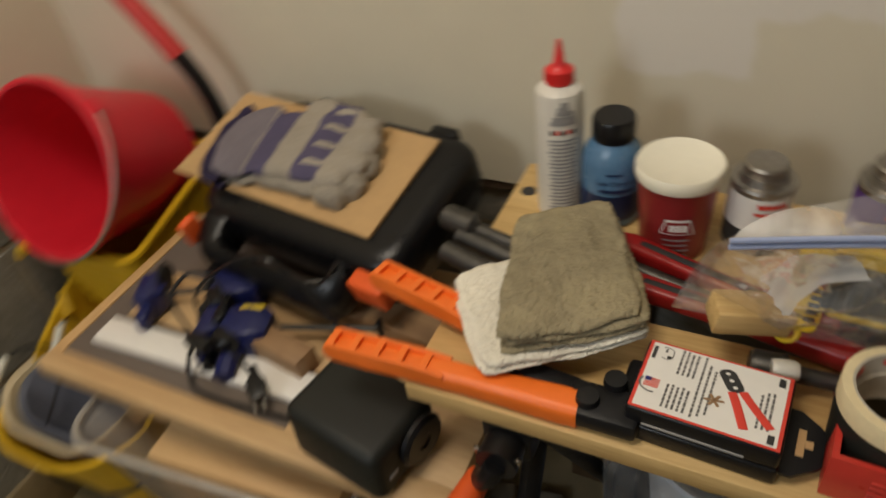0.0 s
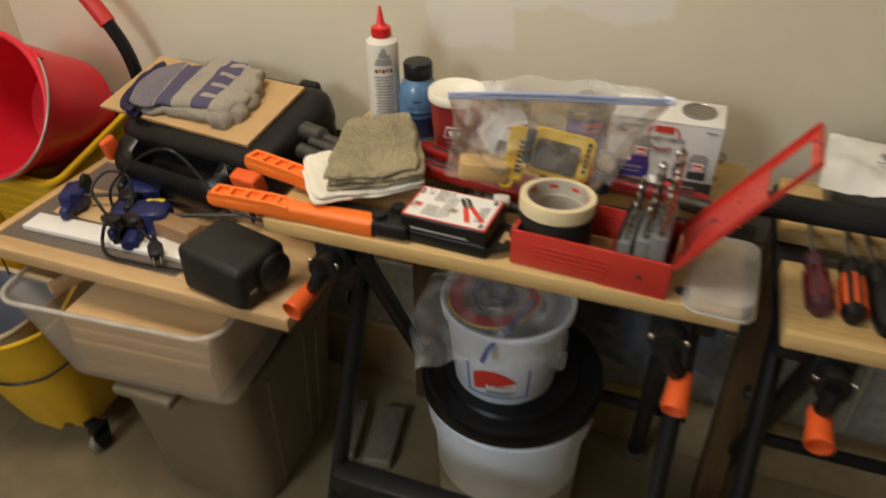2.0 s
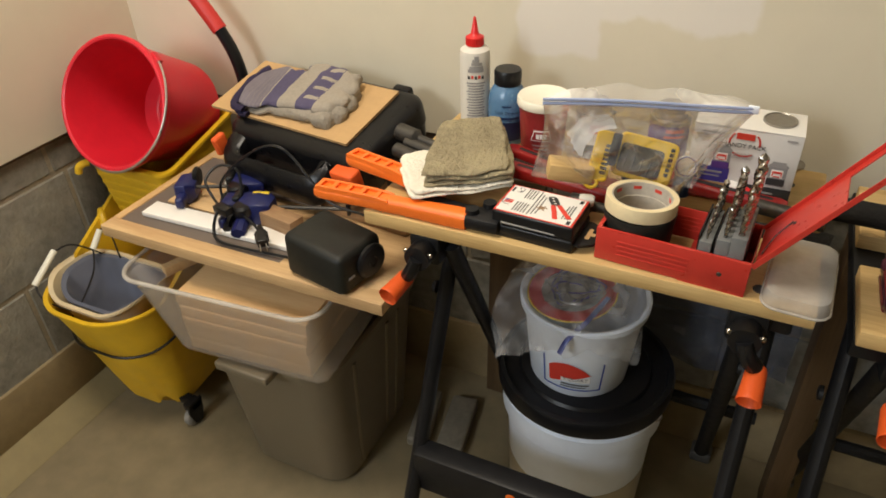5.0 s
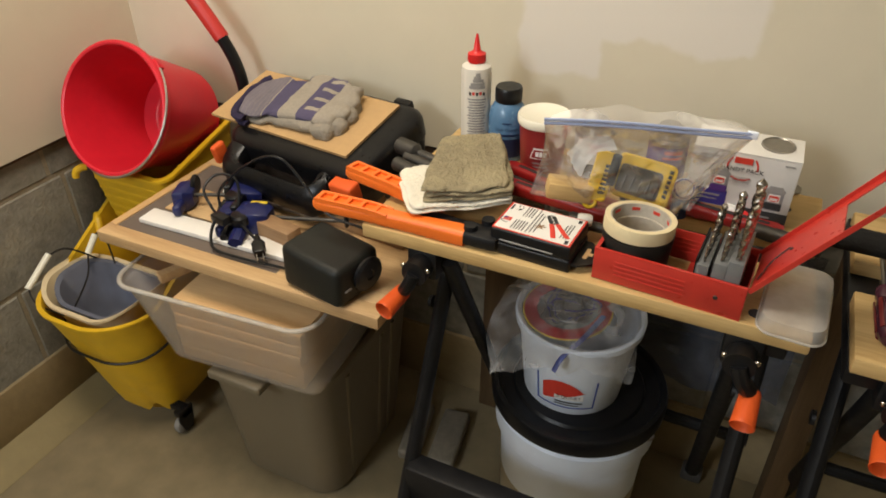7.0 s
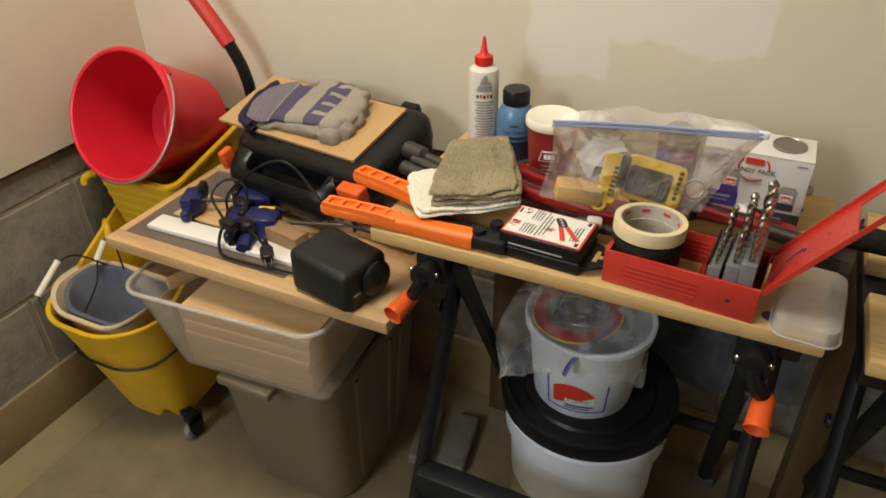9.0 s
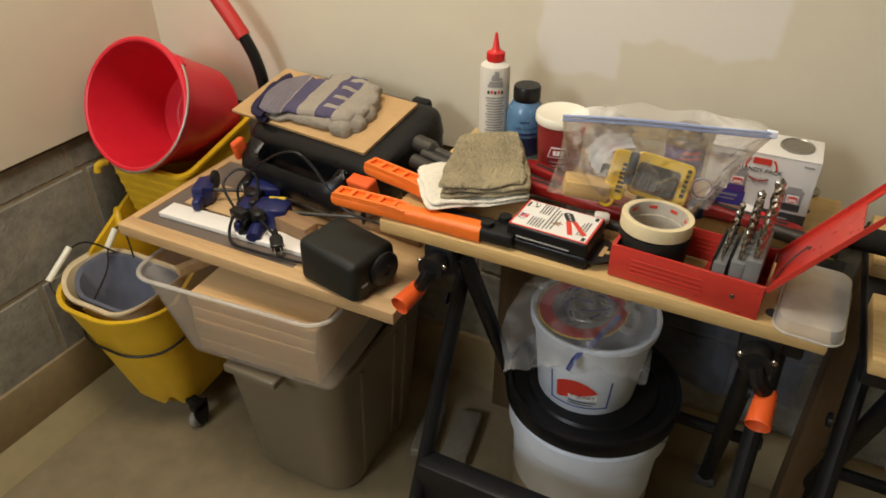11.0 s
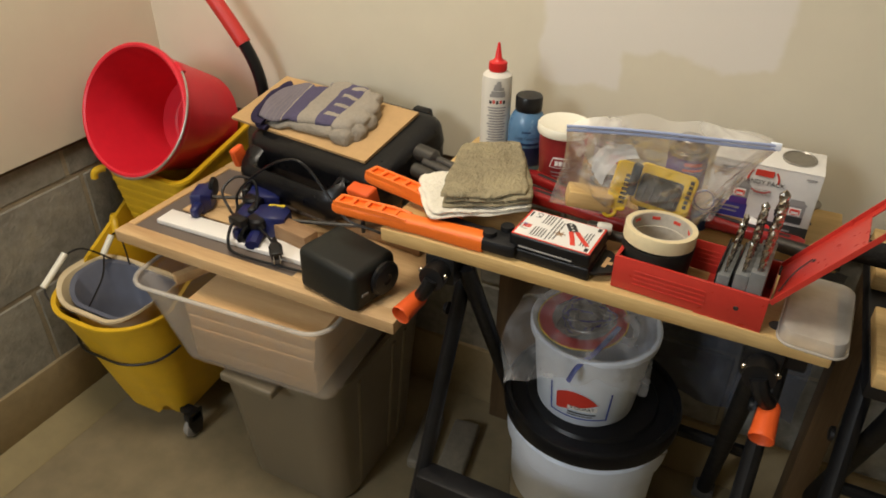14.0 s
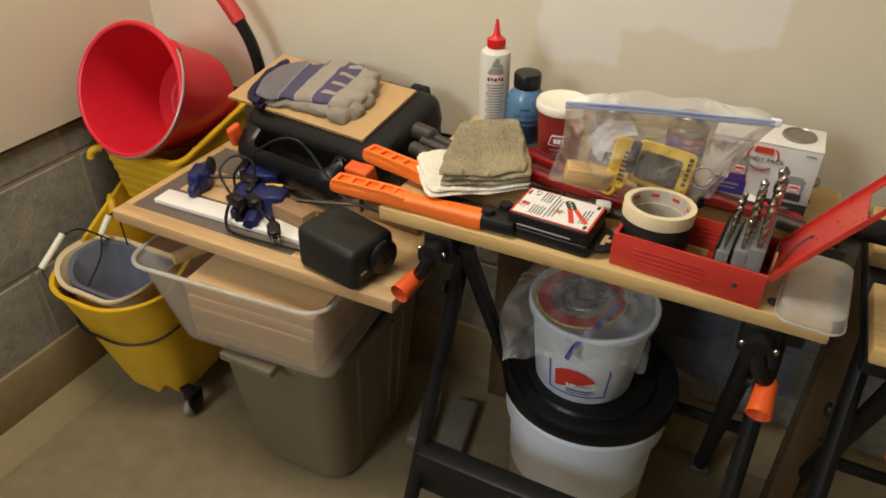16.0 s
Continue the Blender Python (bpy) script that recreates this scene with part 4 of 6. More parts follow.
def wringer():
    w = thing("mop_wringer", pose(-0.729, 0.255, 0.36), "yellow ribbed plastic mop wringer with a lever", "mop wringer")
    slope = lambda x, y, z: z + (0.24 * (y + 0.09) if z > 0.2 else 0.0)
    levels = [(-0.008, 0.040, 0.200, 0.170, 0.020, 0.030), (-0.008, 0.040, 0.232, 0.216, 0.028, 0.146), (-0.008, 0.0375, 0.250, 0.255, 0.032, 0.270)]
    part("basket", basin(levels, 0.005, 0.007, slope, 8), M["yellow_plastic"], w, "yellow basket with a flanged rim")
    for k in range(7):
        z = 0.075 + 0.026 * k
        f = max(-0.6, (z - 0.146) / 0.124)
        y = -0.068 - 0.022 * f
        part("rib", slab(-0.104 - 0.008 * f, 0.088 + 0.008 * f, y - 0.0035, y + 0.006, z, z + 0.012, 0.003), M["yellow_plastic"], w)
    hook = [(-0.122, -0.088, 0.262), (-0.130, -0.098, 0.262), (-0.139, -0.106, 0.254), (-0.142, -0.108, 0.240)]
    part("hook", tube(glide(hook, 5), 0.0085, 10), M["yellow_plastic"], w)
    lever = [(0.140, 0.110, 0.20), (0.190, 0.125, 0.30), (0.196, 0.125, 0.42), (0.186, 0.122, 0.49), (0.162, 0.117, 0.546)]
    part("lever", tube(glide(lever, 6), 0.0135, 12), M["black_plastic"], w, "black bent steel lever")
    part("lever_grip", tube(glide([(0.165, 0.118, 0.539), (0.135, 0.118, 0.580), (0.088, 0.118, 0.640)], 4), 0.0168, 14), M["red_grip"], w, "red vinyl grip")
    return w


wringer()


def red_bucket():
    axis = Vector((0.04, -0.895, 0.445)).normalized()
    mouth = Vector((-0.737, 0.192, 0.775))
    side = axis.cross(Vector((0, 0, 1))).normalized()
    m = Matrix((side, axis.cross(side), axis)).transposed().to_4x4()
    m = m @ Matrix.Diagonal((1.075, 1.075, 0.86, 1))
    m.translation = mouth - axis * 0.212
    b = thing("bucket", m, "empty red plastic bucket lying on its side in the wringer", "bucket")
    prof = [(0, 0.0), (0.099, 0.0), (0.106, 0.004), (0.113, 0.09), (0.123, 0.2), (0.127, 0.226), (0.1275, 0.234), (0.1345, 0.236), (0.136, 0.240), (0.1365, 0.251), (0.134, 0.2555), (0.130, 0.2565), (0.1265, 0.254),
            (0.120, 0.2), (0.110, 0.09), (0.102, 0.008), (0, 0.006)]
    part("shell", lathe(prof, 56), M["red_plastic"], b)
    part("base_ring", lathe([(0.060, 0.006), (0.066, 0.010), (0.070, 0.006)], 40), M["red_plastic"], b)
    pts = [(0.137 * math.cos(a), 0.137 * math.sin(a), 0.236 + 0.028 * abs(math.sin(a - 0.85))) for a in [0.85 + math.pi * i / 26 for i in range(27)]]
    part("bail", tube(pts, 0.0028, 8), M["wire"], b, "thin steel wire bail")
    for a in (0.85, 0.85 + math.pi):
        part("bail_lug", slab(-0.012, 0.012, -0.004, 0.006, -0.01, 0.01, 0.003, at=pose(0.134 * math.cos(a), 0.134 * math.sin(a), 0.233, 0, 0, math.degrees(a) - 90)), M["red_plastic"], b)
    return b


red_bucket()


def oval_pail(name, at, w, d, h, material, label, grip, grip_at):
    p = thing(name, at, label, "pail")
    lv = [(0, 0.012, w * 0.6, d * 0.6, min(w, d) * 0.27, 0.0), (0, 0.011, w * 0.66, d * 0.66, min(w, d) * 0.3, 0.012), (0, 0, w, d, min(w, d) * 0.40, h)]
    part("shell", basin(lv, 0.004, 0.006, lambda x, y, z: z + 0.03 * (abs(x) / (w / 2)) ** 3 * (z > 0.05), 9), material, p)
    pts = glide(grip_at, 8)
    part("bail", tube(pts, 0.0022, 6), M["black_wire"], p, "dark wire bail")
    k = len(pts) // 2
    d0 = (pts[k + 1] - pts[k - 1]).normalized()
    part("bail_grip", tube([pts[k] - d0 * grip, pts[k] + d0 * grip], 0.0075, 10), M["tub_lid"], p, "white plastic bail grip")
    return p


oval_pail("pail", pose(-0.738, 0.040, 0.238), 0.262, 0.196, 0.145, M["beige_plastic"], "cream plastic pail standing inside the mop bucket", 0.045,
          [(-0.098, 0.070, 0.165), (-0.122, 0.020, 0.218), (-0.136, -0.020, 0.218), (-0.136, -0.056, 0.198), (-0.132, -0.092, 0.174), (-0.10, -0.105, 0.150), (-0.03, -0.099, 0.138)])
oval_pail("pail", pose(-0.729, 0.046, 0.272), 0.232, 0.168, 0.105, M["slate_plastic"], "slate-blue plastic pail nested in a cream pail", 0.024,
          [(-0.07, 0.078, 0.105), (-0.088, 0.085, 0.195), (-0.092, 0.065, 0.202), (-0.092, 0.050, 0.187), (-0.092, 0.035, 0.172), (-0.072, 0.0, 0.130), (-0.05, -0.07, 0.095)])


# ---- tote, clear bin and its boards ----
def tote():
    t = thing("storage_tote", pose(-0.228, 0.155, 0.0), "grey-brown plastic storage tote without a lid", "storage tote")
    lv = [(-0.040, 0.012, 0.250, 0.30, 0.05, 0.0), (-0.040, 0.012, 0.272, 0.325, 0.06, 0.012), (-0.036, 0.012, 0.306, 0.395, 0.06, 0.352), (-0.035, 0.012, 0.309, 0.400, 0.06, 0.372), (-0.035, 0.012, 0.326, 0.418, 0.068, 0.376), (-0.035, 0.012, 0.332, 0.424, 0.07, 0.400)]
    part("tub", basin(lv, 0.005, 0.007, None, 9), M["tote"], t)
    part("lip", slab(-0.106, 0.020, -0.240, -0.196, 0.388, 0.408, 0.005, 3), M["tote"], t, "flat lifting lip")
    for y in (-0.085, 0.055, 0.105):
        rib = tube([(0.116, y, 0.352), (0.1065, y * 0.92, 0.185), (0.096, y * 0.85, 0.02)], 0.0075, 10, flat=0.7)
        part("rib", rib, M["tote"], t)
    return t


tote()


def clear_bin():
    b = thing("clear_bin", pose(-0.302, 0.054, 0.418, 0, 0, 4.5), "cloudy clear plastic bin set in the tote", "plastic bin")
    lv = [(0.040, -0.006, 0.330, 0.245, 0.022, 0.0), (0.040, -0.006, 0.342, 0.256, 0.03, 0.012), (0.003, -0.002, 0.408, 0.276, 0.042, 0.152), (0.0, 0.0, 0.420, 0.284, 0.045, 0.158), (0.0, 0.0, 0.424, 0.288, 0.046, 0.166)]
    part("tub", basin(lv, 0.0025, 0.002, None, 8), M["clear_bin"], b)
    part("rim", tube([(x, y, 0.167) for x, y in rrect(0.0, 0.0, 0.430, 0.294, 0.048, 8)], 0.0042, 8, True), M["bin_rim"], b, "rolled cloudy rim")
    return b


clear_bin()
for k, (w, d, x, y, rz) in enumerate(((0.272, 0.215, -0.262, 0.040, 4.5), (0.276, 0.214, -0.262, 0.041, 4.2), (0.272, 0.216, -0.264, 0.040, 4.8), (0.278, 0.214, -0.262, 0.042, 4.4), (0.286, 0.212, -0.264, 0.043, 4.0))):
    o = part("wood_board", slab(-w / 2, w / 2, -d / 2, d / 2, 0, 0.0252, 0.0015), M["bin_wood"], None, "", pose(x, y, 0.4235 + 0.0256 * k, 0, 0, rz))
    tagged(o, "flat pale wood board stacked in the clear bin", "wood board", "boards in the bin")
rail = part("wood_strip", slab(-0.009, 0.009, -0.10, 0.10, 0, 0.02, 0.001), M["maple"], None, "", pose(-0.418, 0.058, 0.552, 0, 0, -22))
tagged(rail, "thin pale wood strip standing in the clear bin", "wood strip")


# ---- on the bench: bottles, tub, cans ----
def glue_bottle():
    b = thing("squeeze_bottle", pose(0.060, 0.312, 0.79) @ Matrix.Diagonal((0.94, 0.94, 0.925, 1)), "milky white squeeze bottle with a red pointed cap", "bottle")
    part("body", lathe([(0, 0), (0.026, 0), (0.0285, 0.003), (0.0285, 0.168), (0.0268, 0.177), (0.019, 0.183), (0.0135, 0.185), (0, 0.185)], 36), M["bottle"], b)
    cap = part("cap", lathe([(0, 0.185), (0.0160, 0.185), (0.0165, 0.187), (0.0160, 0.201), (0.010, 0.204), (0.007, 0.208), (0.0024, 0.236), (0, 0.238)], 30), M["red_cap"], b, "red cone-tipped cap")
    for i in range(24):
        a = 2 * math.pi * i / 24
        part("cap_rib", slab(-0.0008, 0.0008, -0.0008, 0.0008, 0.187, 0.200, at=pose(0.0163 * math.cos(a), 0.0163 * math.sin(a), 0, 0, 0, math.degrees(a))), M["red_cap"], cap)
    wrap_bars("drawing", [(-62 + dx, 0.150 + dz, w, 0.006) for dx, dz, w in ((0, 0, 0.026), (2, 0.007, 0.020), (-3, 0.013, 0.012), (5, 0.013, 0.006), (-2, -0.006, 0.030), (1, 0.019, 0.008))], 0.0286, M["ink_grey"], b, "grey printed drawing")
    wrap_bars("logo_bar", [(-90 + 13 * k, 0.131 + 0.001 * (k % 2), 0.0045, 0.0065) for k in (0, 2, 4)], 0.0286, M["ink_black"], b, "dark logo marks")
    wrap_bars("logo_bar", [(-90 + 13 * k, 0.131 + 0.001 * (k % 2), 0.0045, 0.0065) for k in (1, 3)], 0.0286, M["ink_red"], b, "orange-red logo marks")
    wrap_bars("print_line", [(-64, 0.120 - 0.0055 * k, 0.036 - 0.004 * ((k * 7) % 3), 0.0028) for k in range(19)], 0.0286, M["ink_grey"], b, "lines of small grey print")
    return b


glue_bottle()


def blue_bottle():
    b = thing("detector_bottle", pose(0.120, 0.318, 0.79) @ Matrix.Diagonal((0.92, 0.92, 0.975, 1)), "short bottle of blue liquid with a black cap", "bottle")
    part("body", lathe([(0, 0), (0.034, 0), (0.037, 0.004), (0.037, 0.082), (0.034, 0.096), (0.026, 0.108), (0.022, 0.112), (0, 0.112)], 36), M["blue_liquid"], b)
    part("label", lathe([(0.0372, 0.012), (0.0375, 0.012), (0.0375, 0.048), (0.0372, 0.048)], 36), M["navy"], b, "dark blue label band")
    part("cap", lathe([(0, 0.111), (0.0255, 0.111), (0.0262, 0.113), (0.0262, 0.134), (0.024, 0.1375), (0, 0.1375)], 36), M["black_plastic"], b, "ribbed black screw cap")
    wrap_bars("print_line", [(-72, 0.079, 0.018, 0.0025), (-66, 0.056, 0.044, 0.004)], 0.0374, M["navy"], b, "dark blue print")
    wrap_words("lettering", "Leak Detector", 0.0088, M["navy"], b, -66, 0.067, 0.0374)
    return b


blue_bottle()


def tub():
    t = thing("putty_tub", pose(0.199, 0.283, 0.79) @ Matrix.Diagonal((0.94, 0.94, 0.985, 1)), "dark red printed tub with a cream lid", "tub")
    part("body", lathe([(0, 0), (0.036, 0), (0.038, 0.002), (0.0445, 0.098), (0, 0.098)], 40), M["tub_red"], t)
    part("lid", lathe([(0, 0.098), (0.0475, 0.098), (0.0485, 0.100), (0.0485, 0.110), (0.0465, 0.1135), (0.043, 0.1115), (0, 0.1115)], 44), M["tub_lid"], t, "cream plastic lid")
    wrap_bars("logo_panel", [(-76, 0.046 + 0.0022 * k, 0.038 - 0.0014 * k, 0.0023) for k in range(9)], 0.0428, M["paper"], t, "white trapezoid logo outline")
    wrap_bars("logo_fill", [(-76, 0.0475 + 0.0022 * k, 0.034 - 0.0014 * k, 0.0023) for k in range(7)], 0.0433, M["tub_red"], t)
    wrap_bars("logo_mark", [(-84, 0.054, 0.006, 0.009), (-75, 0.054, 0.006, 0.009), (-66, 0.054, 0.006, 0.009)], 0.0438, M["paper"], t, "white logo marks")
    wrap_bars("print_line", [(-76, 0.036 - 0.007 * k, 0.030 - 0.004 * (k % 2), 0.0022) for k in range(4)] + [(-120, 0.078, 0.02, 0.004)], 0.0416, M["ink_steel"], t)
    return t


tub()


def can(at, label, band):
    c = thing("cement_can", at, label, "can", "solvent cans")
    part("body", lathe([(0, 0), (0.0325, 0), (0.0335, 0.002), (0.0325, 0.004), (0.0325, 0.078), (0.0338, 0.080), (0.0325, 0.083), (0.026, 0.083), (0.024, 0.090), (0, 0.090)], 36), M["steel"], c)
    part("label", lathe([(0.0327, 0.008), (0.0330, 0.008), (0.0330, 0.074), (0.0327, 0.074)], 36), M["ink_purple" if band == "ink_purple" else "paper"], c, "printed paper label")
    part("label_band", lathe([(0.0331, 0.008), (0.0333, 0.008), (0.0333, 0.032), (0.0331, 0.032)], 36), M[band], c)
    part("cap", lathe([(0.0, 0.089), (0.0215, 0.089), (0.0225, 0.091), (0.0225, 0.100), (0.020, 0.103), (0.012, 0.1015), (0, 0.1015)], 30), M["steel"], c, "ribbed steel screw cap")
    wrap_bars("print_line", [(-64, 0.066, 0.03, 0.006), (-64, 0.056, 0.034, 0.004)], 0.0332, M["ink_red"], c)
    return c


can(pose(0.280, 0.318, 0.79), "small solvent can with a steel cap and white label", "ink_black")
can(pose(0.400, 0.345, 0.79), "small solvent can with a purple banded label", "ink_purple")


def handy_pack():
    b = thing("solvent_box", pose(0.524, 0.298, 0.79, 0, 0, 0.5) @ Matrix.Diagonal((1, 1.13, 1, 1)), "white and grey carton holding two cans", "carton")
    part("carton", slab(-0.077, 0.077, -0.036, 0.036, 0, 0.114, 0.0012), M["carton_grey"], b, "pale grey printed carton")
    part("top_flap", slab(-0.077, 0.077, -0.036, 0.036, 0.1142, 0.1165, 0.0006), M["paper"], b, "white carton top")
    part("can_end", lathe([(0, 0.1166), (0.0245, 0.1166), (0.0245, 0.1190), (0.0230, 0.1198), (0.0215, 0.1182), (0, 0.1182)], 32, pose(0.040, 0.004, 0)), M["steel"], b, "round steel can end through the flap")
    face, face2 = pose(0, -0.0363, 0.057, 90, 0, 0), pose(0, -0.0368, 0.057, 90, 0, 0)
    bars("purple_band", [(-0.046, -0.022, 0.062, 0.026)], M["ink_violet"], b, face, "deep violet printed band")
    bars("orange_band", [(-0.046, -0.046, 0.062, 0.020)], M["card"], b, face)
    bars("black_band", [(0.038, -0.043, 0.078, 0.026)], M["ink_black"], b, face, "black printed band")
    for x, z0, low in ((-0.030, 0.006, "ink_purple"), (0.052, -0.008, "ink_black")):
        shape = [(-0.013, -0.017), (-0.011, -0.0185), (0.011, -0.0185), (0.013, -0.017), (0.013, 0.012), (0.011, 0.0135), (-0.011, 0.0135), (-0.013, 0.012)]
        part("can_picture", loft([[(x + p, z0 + q, d) for p, q in shape] for d in (0, 0.0002)]), M["ink_steel"], b, "printed grey can", face)
        top = [(-0.0145, 0.0145), (-0.0125, 0.013), (0.0125, 0.013), (0.0145, 0.0145), (0.0135, 0.0172), (0.0105, 0.0190), (0.0095, 0.0225), (-0.0095, 0.0225), (-0.0105, 0.0190), (-0.0135, 0.0172)]
        part("can_picture", loft([[(x + p, z0 + q, d) for p, q in top] for d in (0.0003, 0.0005)]), M["ink_grey"], b, "printed darker can cap", face)
        bars("can_band", [(x, z0 - 0.011, 0.0256, 0.011)], M[low], b, face2)
        bars("can_label", [(x, z0 + 0.003, 0.017, 0.013)], M["paper"], b, face2)
        bars("can_mark", [(x, z0 + 0.0055, 0.010, 0.0035), (x - 0.0062, z0 + 0.003, 0.0016, 0.008), (x + 0.0062, z0 + 0.003, 0.0016, 0.008), (x, z0 - 0.0015, 0.009, 0.0014)], M["ink_red"], b, pose(0, -0.0374, 0.057, 90, 0, 0))
    bars("logo", [(-0.002, 0.047, 0.026, 0.010)], M["ink_red"], b, face2, "red rounded logo")
    arc = []
    for a0, a1 in ((138, 188), (-8, 42), (230, 310)):
        pts = [(0.0215 * math.cos(radians(a0 + (a1 - a0) * i / 8)) - 0.002, 0.0215 * math.sin(radians(a0 + (a1 - a0) * i / 8)) + 0.036, 0.0006) for i in range(9)]
        arc.append(tube(pts, 0.0014, 6, flat=0.3))
    part("logo_ring", join(*arc), M["ink_red"], b, "red broken ring", face)
    words("lettering", "HANDY PACK", 0.0098, M["ink_black"], b, pose(-0.002, -0.0378, 0.0890, 90, 0, 0))
    words("lettering", "CONJUNTO", 0.0056, M["ink_grey"], b, pose(-0.002, -0.0378, 0.0755, 90, 0, 0))
    words("lettering", "UTILITARIO", 0.0056, M["ink_grey"], b, pose(-0.002, -0.0378, 0.0695, 90, 0, 0))
    bars("print_line", [(-0.064, 0.042, 0.018, 0.0016), (-0.062, 0.038, 0.014, 0.0016), (0.062, 0.050, 0.014, 0.0025), (-0.05, 0.048, 0.03, 0.002)], M["ink_grey"], b, face2)
    bars("band_print", [(-0.042, -0.018, 0.034, 0.003), (-0.042, -0.025, 0.028, 0.002), (0.038, -0.040, 0.030, 0.003)], M["ink_steel"], b, face2)
    return b


handy_pack()
puck = part("steel_slug", lathe([(0, 0), (0.02, 0), (0.021, 0.001), (0.021, 0.004), (0, 0.004)], 24), M["steel"], None, "", pose(0.6, 0.40, 0.79))
tagged(puck, "small round steel blank lying on the plank", "steel blank")


# ---- bolt cutter and iron tools ----
def handle_shell(length, at, parent):
    """A ribbed orange sleeve with finger windows in its top."""
    h = part("handle", loft([[(x, y * w, z * hh + 0.0155) for y, z in rrect(0, 0, 0.034, 0.030, 0.009, 5)] for x, w, hh in
             ((0, 0.75, 0.7), (0.008, 0.95, 0.95), (0.05, 1.0, 1.0), (0.100, 0.90, 0.98), (0.132, 0.88, 1.16), (0.155, 0.84, 1.14), (length - 0.02, 1.05, 1.30), (length, 1.03, 1.25))]), M["orange"], parent, "orange moulded handle sleeve", at)
    def rail(s):
        return loft([[(x, s * 0.0128 + dy, z) for dy, z in ((-0.003, 0.026), (0.003, 0.026), (0.0028, top - 0.0012), (0.0016, top), (-0.0016, top), (-0.0028, top - 0.0012))] for x, top in ((0.005, 0.0355), (0.010, 0.0378), (0.100, 0.0378), (0.118, 0.0360), (0.134, 0.0325))])
    part("sleeve_rail", join(rail(-1), rail(1)), M["orange"], h)
    for k in range(5):
        part("sleeve_web", slab(0.006 + 0.0255 * k, 0.0135 + 0.0255 * k, -0.011, 0.011, 0.027, 0.0372 if k < 4 else 0.0348, 0.0012), M["orange"], h)
    return h


def bolt_cutter():
    c = thing("bolt_cutter", pose(0, 0, 0.79), "bolt cutter with orange plastic handles and black jaws", "bolt cutter")
    handle_shell(0.262, pose(-0.090, 0.010, 0.002, 0, 0, 2.0) @ Matrix.Diagonal((1, 0.86, 0.72, 1)), c)
    handle_shell(0.20, pose(-0.088, 0.112, 0.010, 0, 0, -13) @ Matrix.Diagonal((1, 0.86, 0.72, 1)), c)
    part("link", slab(0.158, 0.225, 0.005, 0.045, 0.004, 0.026, 0.006), M["black_metal"], c, "black forged jaw link")
    part("link", slab(0.08, 0.165, 0.040, 0.066, 0.004, 0.022, 0.006, at=pose(0, 0, 0, 0, 0, -6)), M["black_metal"], c, "black forged jaw link")
    for x, y in ((0.178, 0.022), (0.196, 0.048)):
        part("pivot", lathe([(0, 0.026), (0.011, 0.026), (0.010, 0.033), (0, 0.034)], 18, pose(x, y, 0)), M["black_metal"], c)
    part("jaw", slab(0.20, 0.285, 0.03, 0.09, 0.002, 0.018, 0.005), M["black_metal"], c)
    return c


bolt_cutter()


def pipe_tool(at, label, length, r, ends):
    p = thing("steel_tube", at, label, "steel tube", "steel tubes")
    part("tube", lathe([(0, 0), (r, 0), (r, length), (0, length)], 18, pose(0, 0, r * ends, 0, 90, 0)), M["dark_steel"], p)
    if ends > 1:
        part("socket", lathe([(0, -0.004), (r * ends * 0.75, -0.004), (r * ends, 0.0), (r * ends, 0.038), (r * 1.1, 0.046), (0, 0.046)], 22, pose(0, 0, r * ends, 0, 90, 0)), M["dark_steel"], p, "thick dark steel socket")
    return p


pipe_tool(pose(-0.052, 0.224, 0.802, 0, 4, -12), "dark steel extension bar with a socket end", 0.16, 0.008, 1.9)
pipe_tool(pose(-0.030, 0.208, 0.795, 0, 4, -13), "plain dark steel tube on the bench", 0.15, 0.0115, 1.0)
pipe_tool(pose(-0.035, 0.178, 0.793, 0, 4, -14), "plain dark steel tube on the bench", 0.15, 0.0125, 1.0)


def wrench(at, label, length):
    w = thing("pipe_wrench", at, label, "pipe wrench", "pipe wrenches")
    prof = [(x, 0.012 * s, 0.0105 * s) for x, s in ((0, 0.9), (0.012, 1.1), (length * 0.5, 0.9), (length * 0.8, 1.15), (length, 1.3))]
    part("handle", loft([[(x, y / 0.017 * a, z / 0.017 * bb + 0.014) for y, z in rrect(0, 0, 0.034, 0.034, 0.009, 4)] for x, a, bb in prof]), M["dark_red"], w, "dark red painted iron handle")
    # proud black bar paints the shade of a recess along the handle
    part("groove_shade", slab(length * 0.1, length * 0.7, -0.004, 0.004, 0.0235, 0.0255, 0.001), M["ink_black"], w)
    part("jaw", slab(length - 0.01, length + 0.05, -0.014, 0.02, 0.002, 0.03, 0.004), M["black_metal"], w, "black steel jaw")
    return w


wrench(pose(0.150, 0.250, 0.791, 0, 0, -18), "dark red pipe wrench lying under a plastic bag", 0.24)
wrench(pose(0.165, 0.190, 0.791, 0, 0, -9), "dark red pipe wrench lying beside another", 0.24)
wrench(pose(0.600, 0.222, 0.791, 0, 0, 172), "dark red pipe wrench behind the drill index", 0.20)
pipe_tool(pose(0.15, 0.222, 0.792, 0, 2, -14), "dark steel rod between two wrenches", 0.2, 0.009, 1.0)
pipe_tool(pose(0.655, 0.20, 0.792, 0, 0, 168), "short dark steel rod at the plank end", 0.10, 0.012, 1.0)


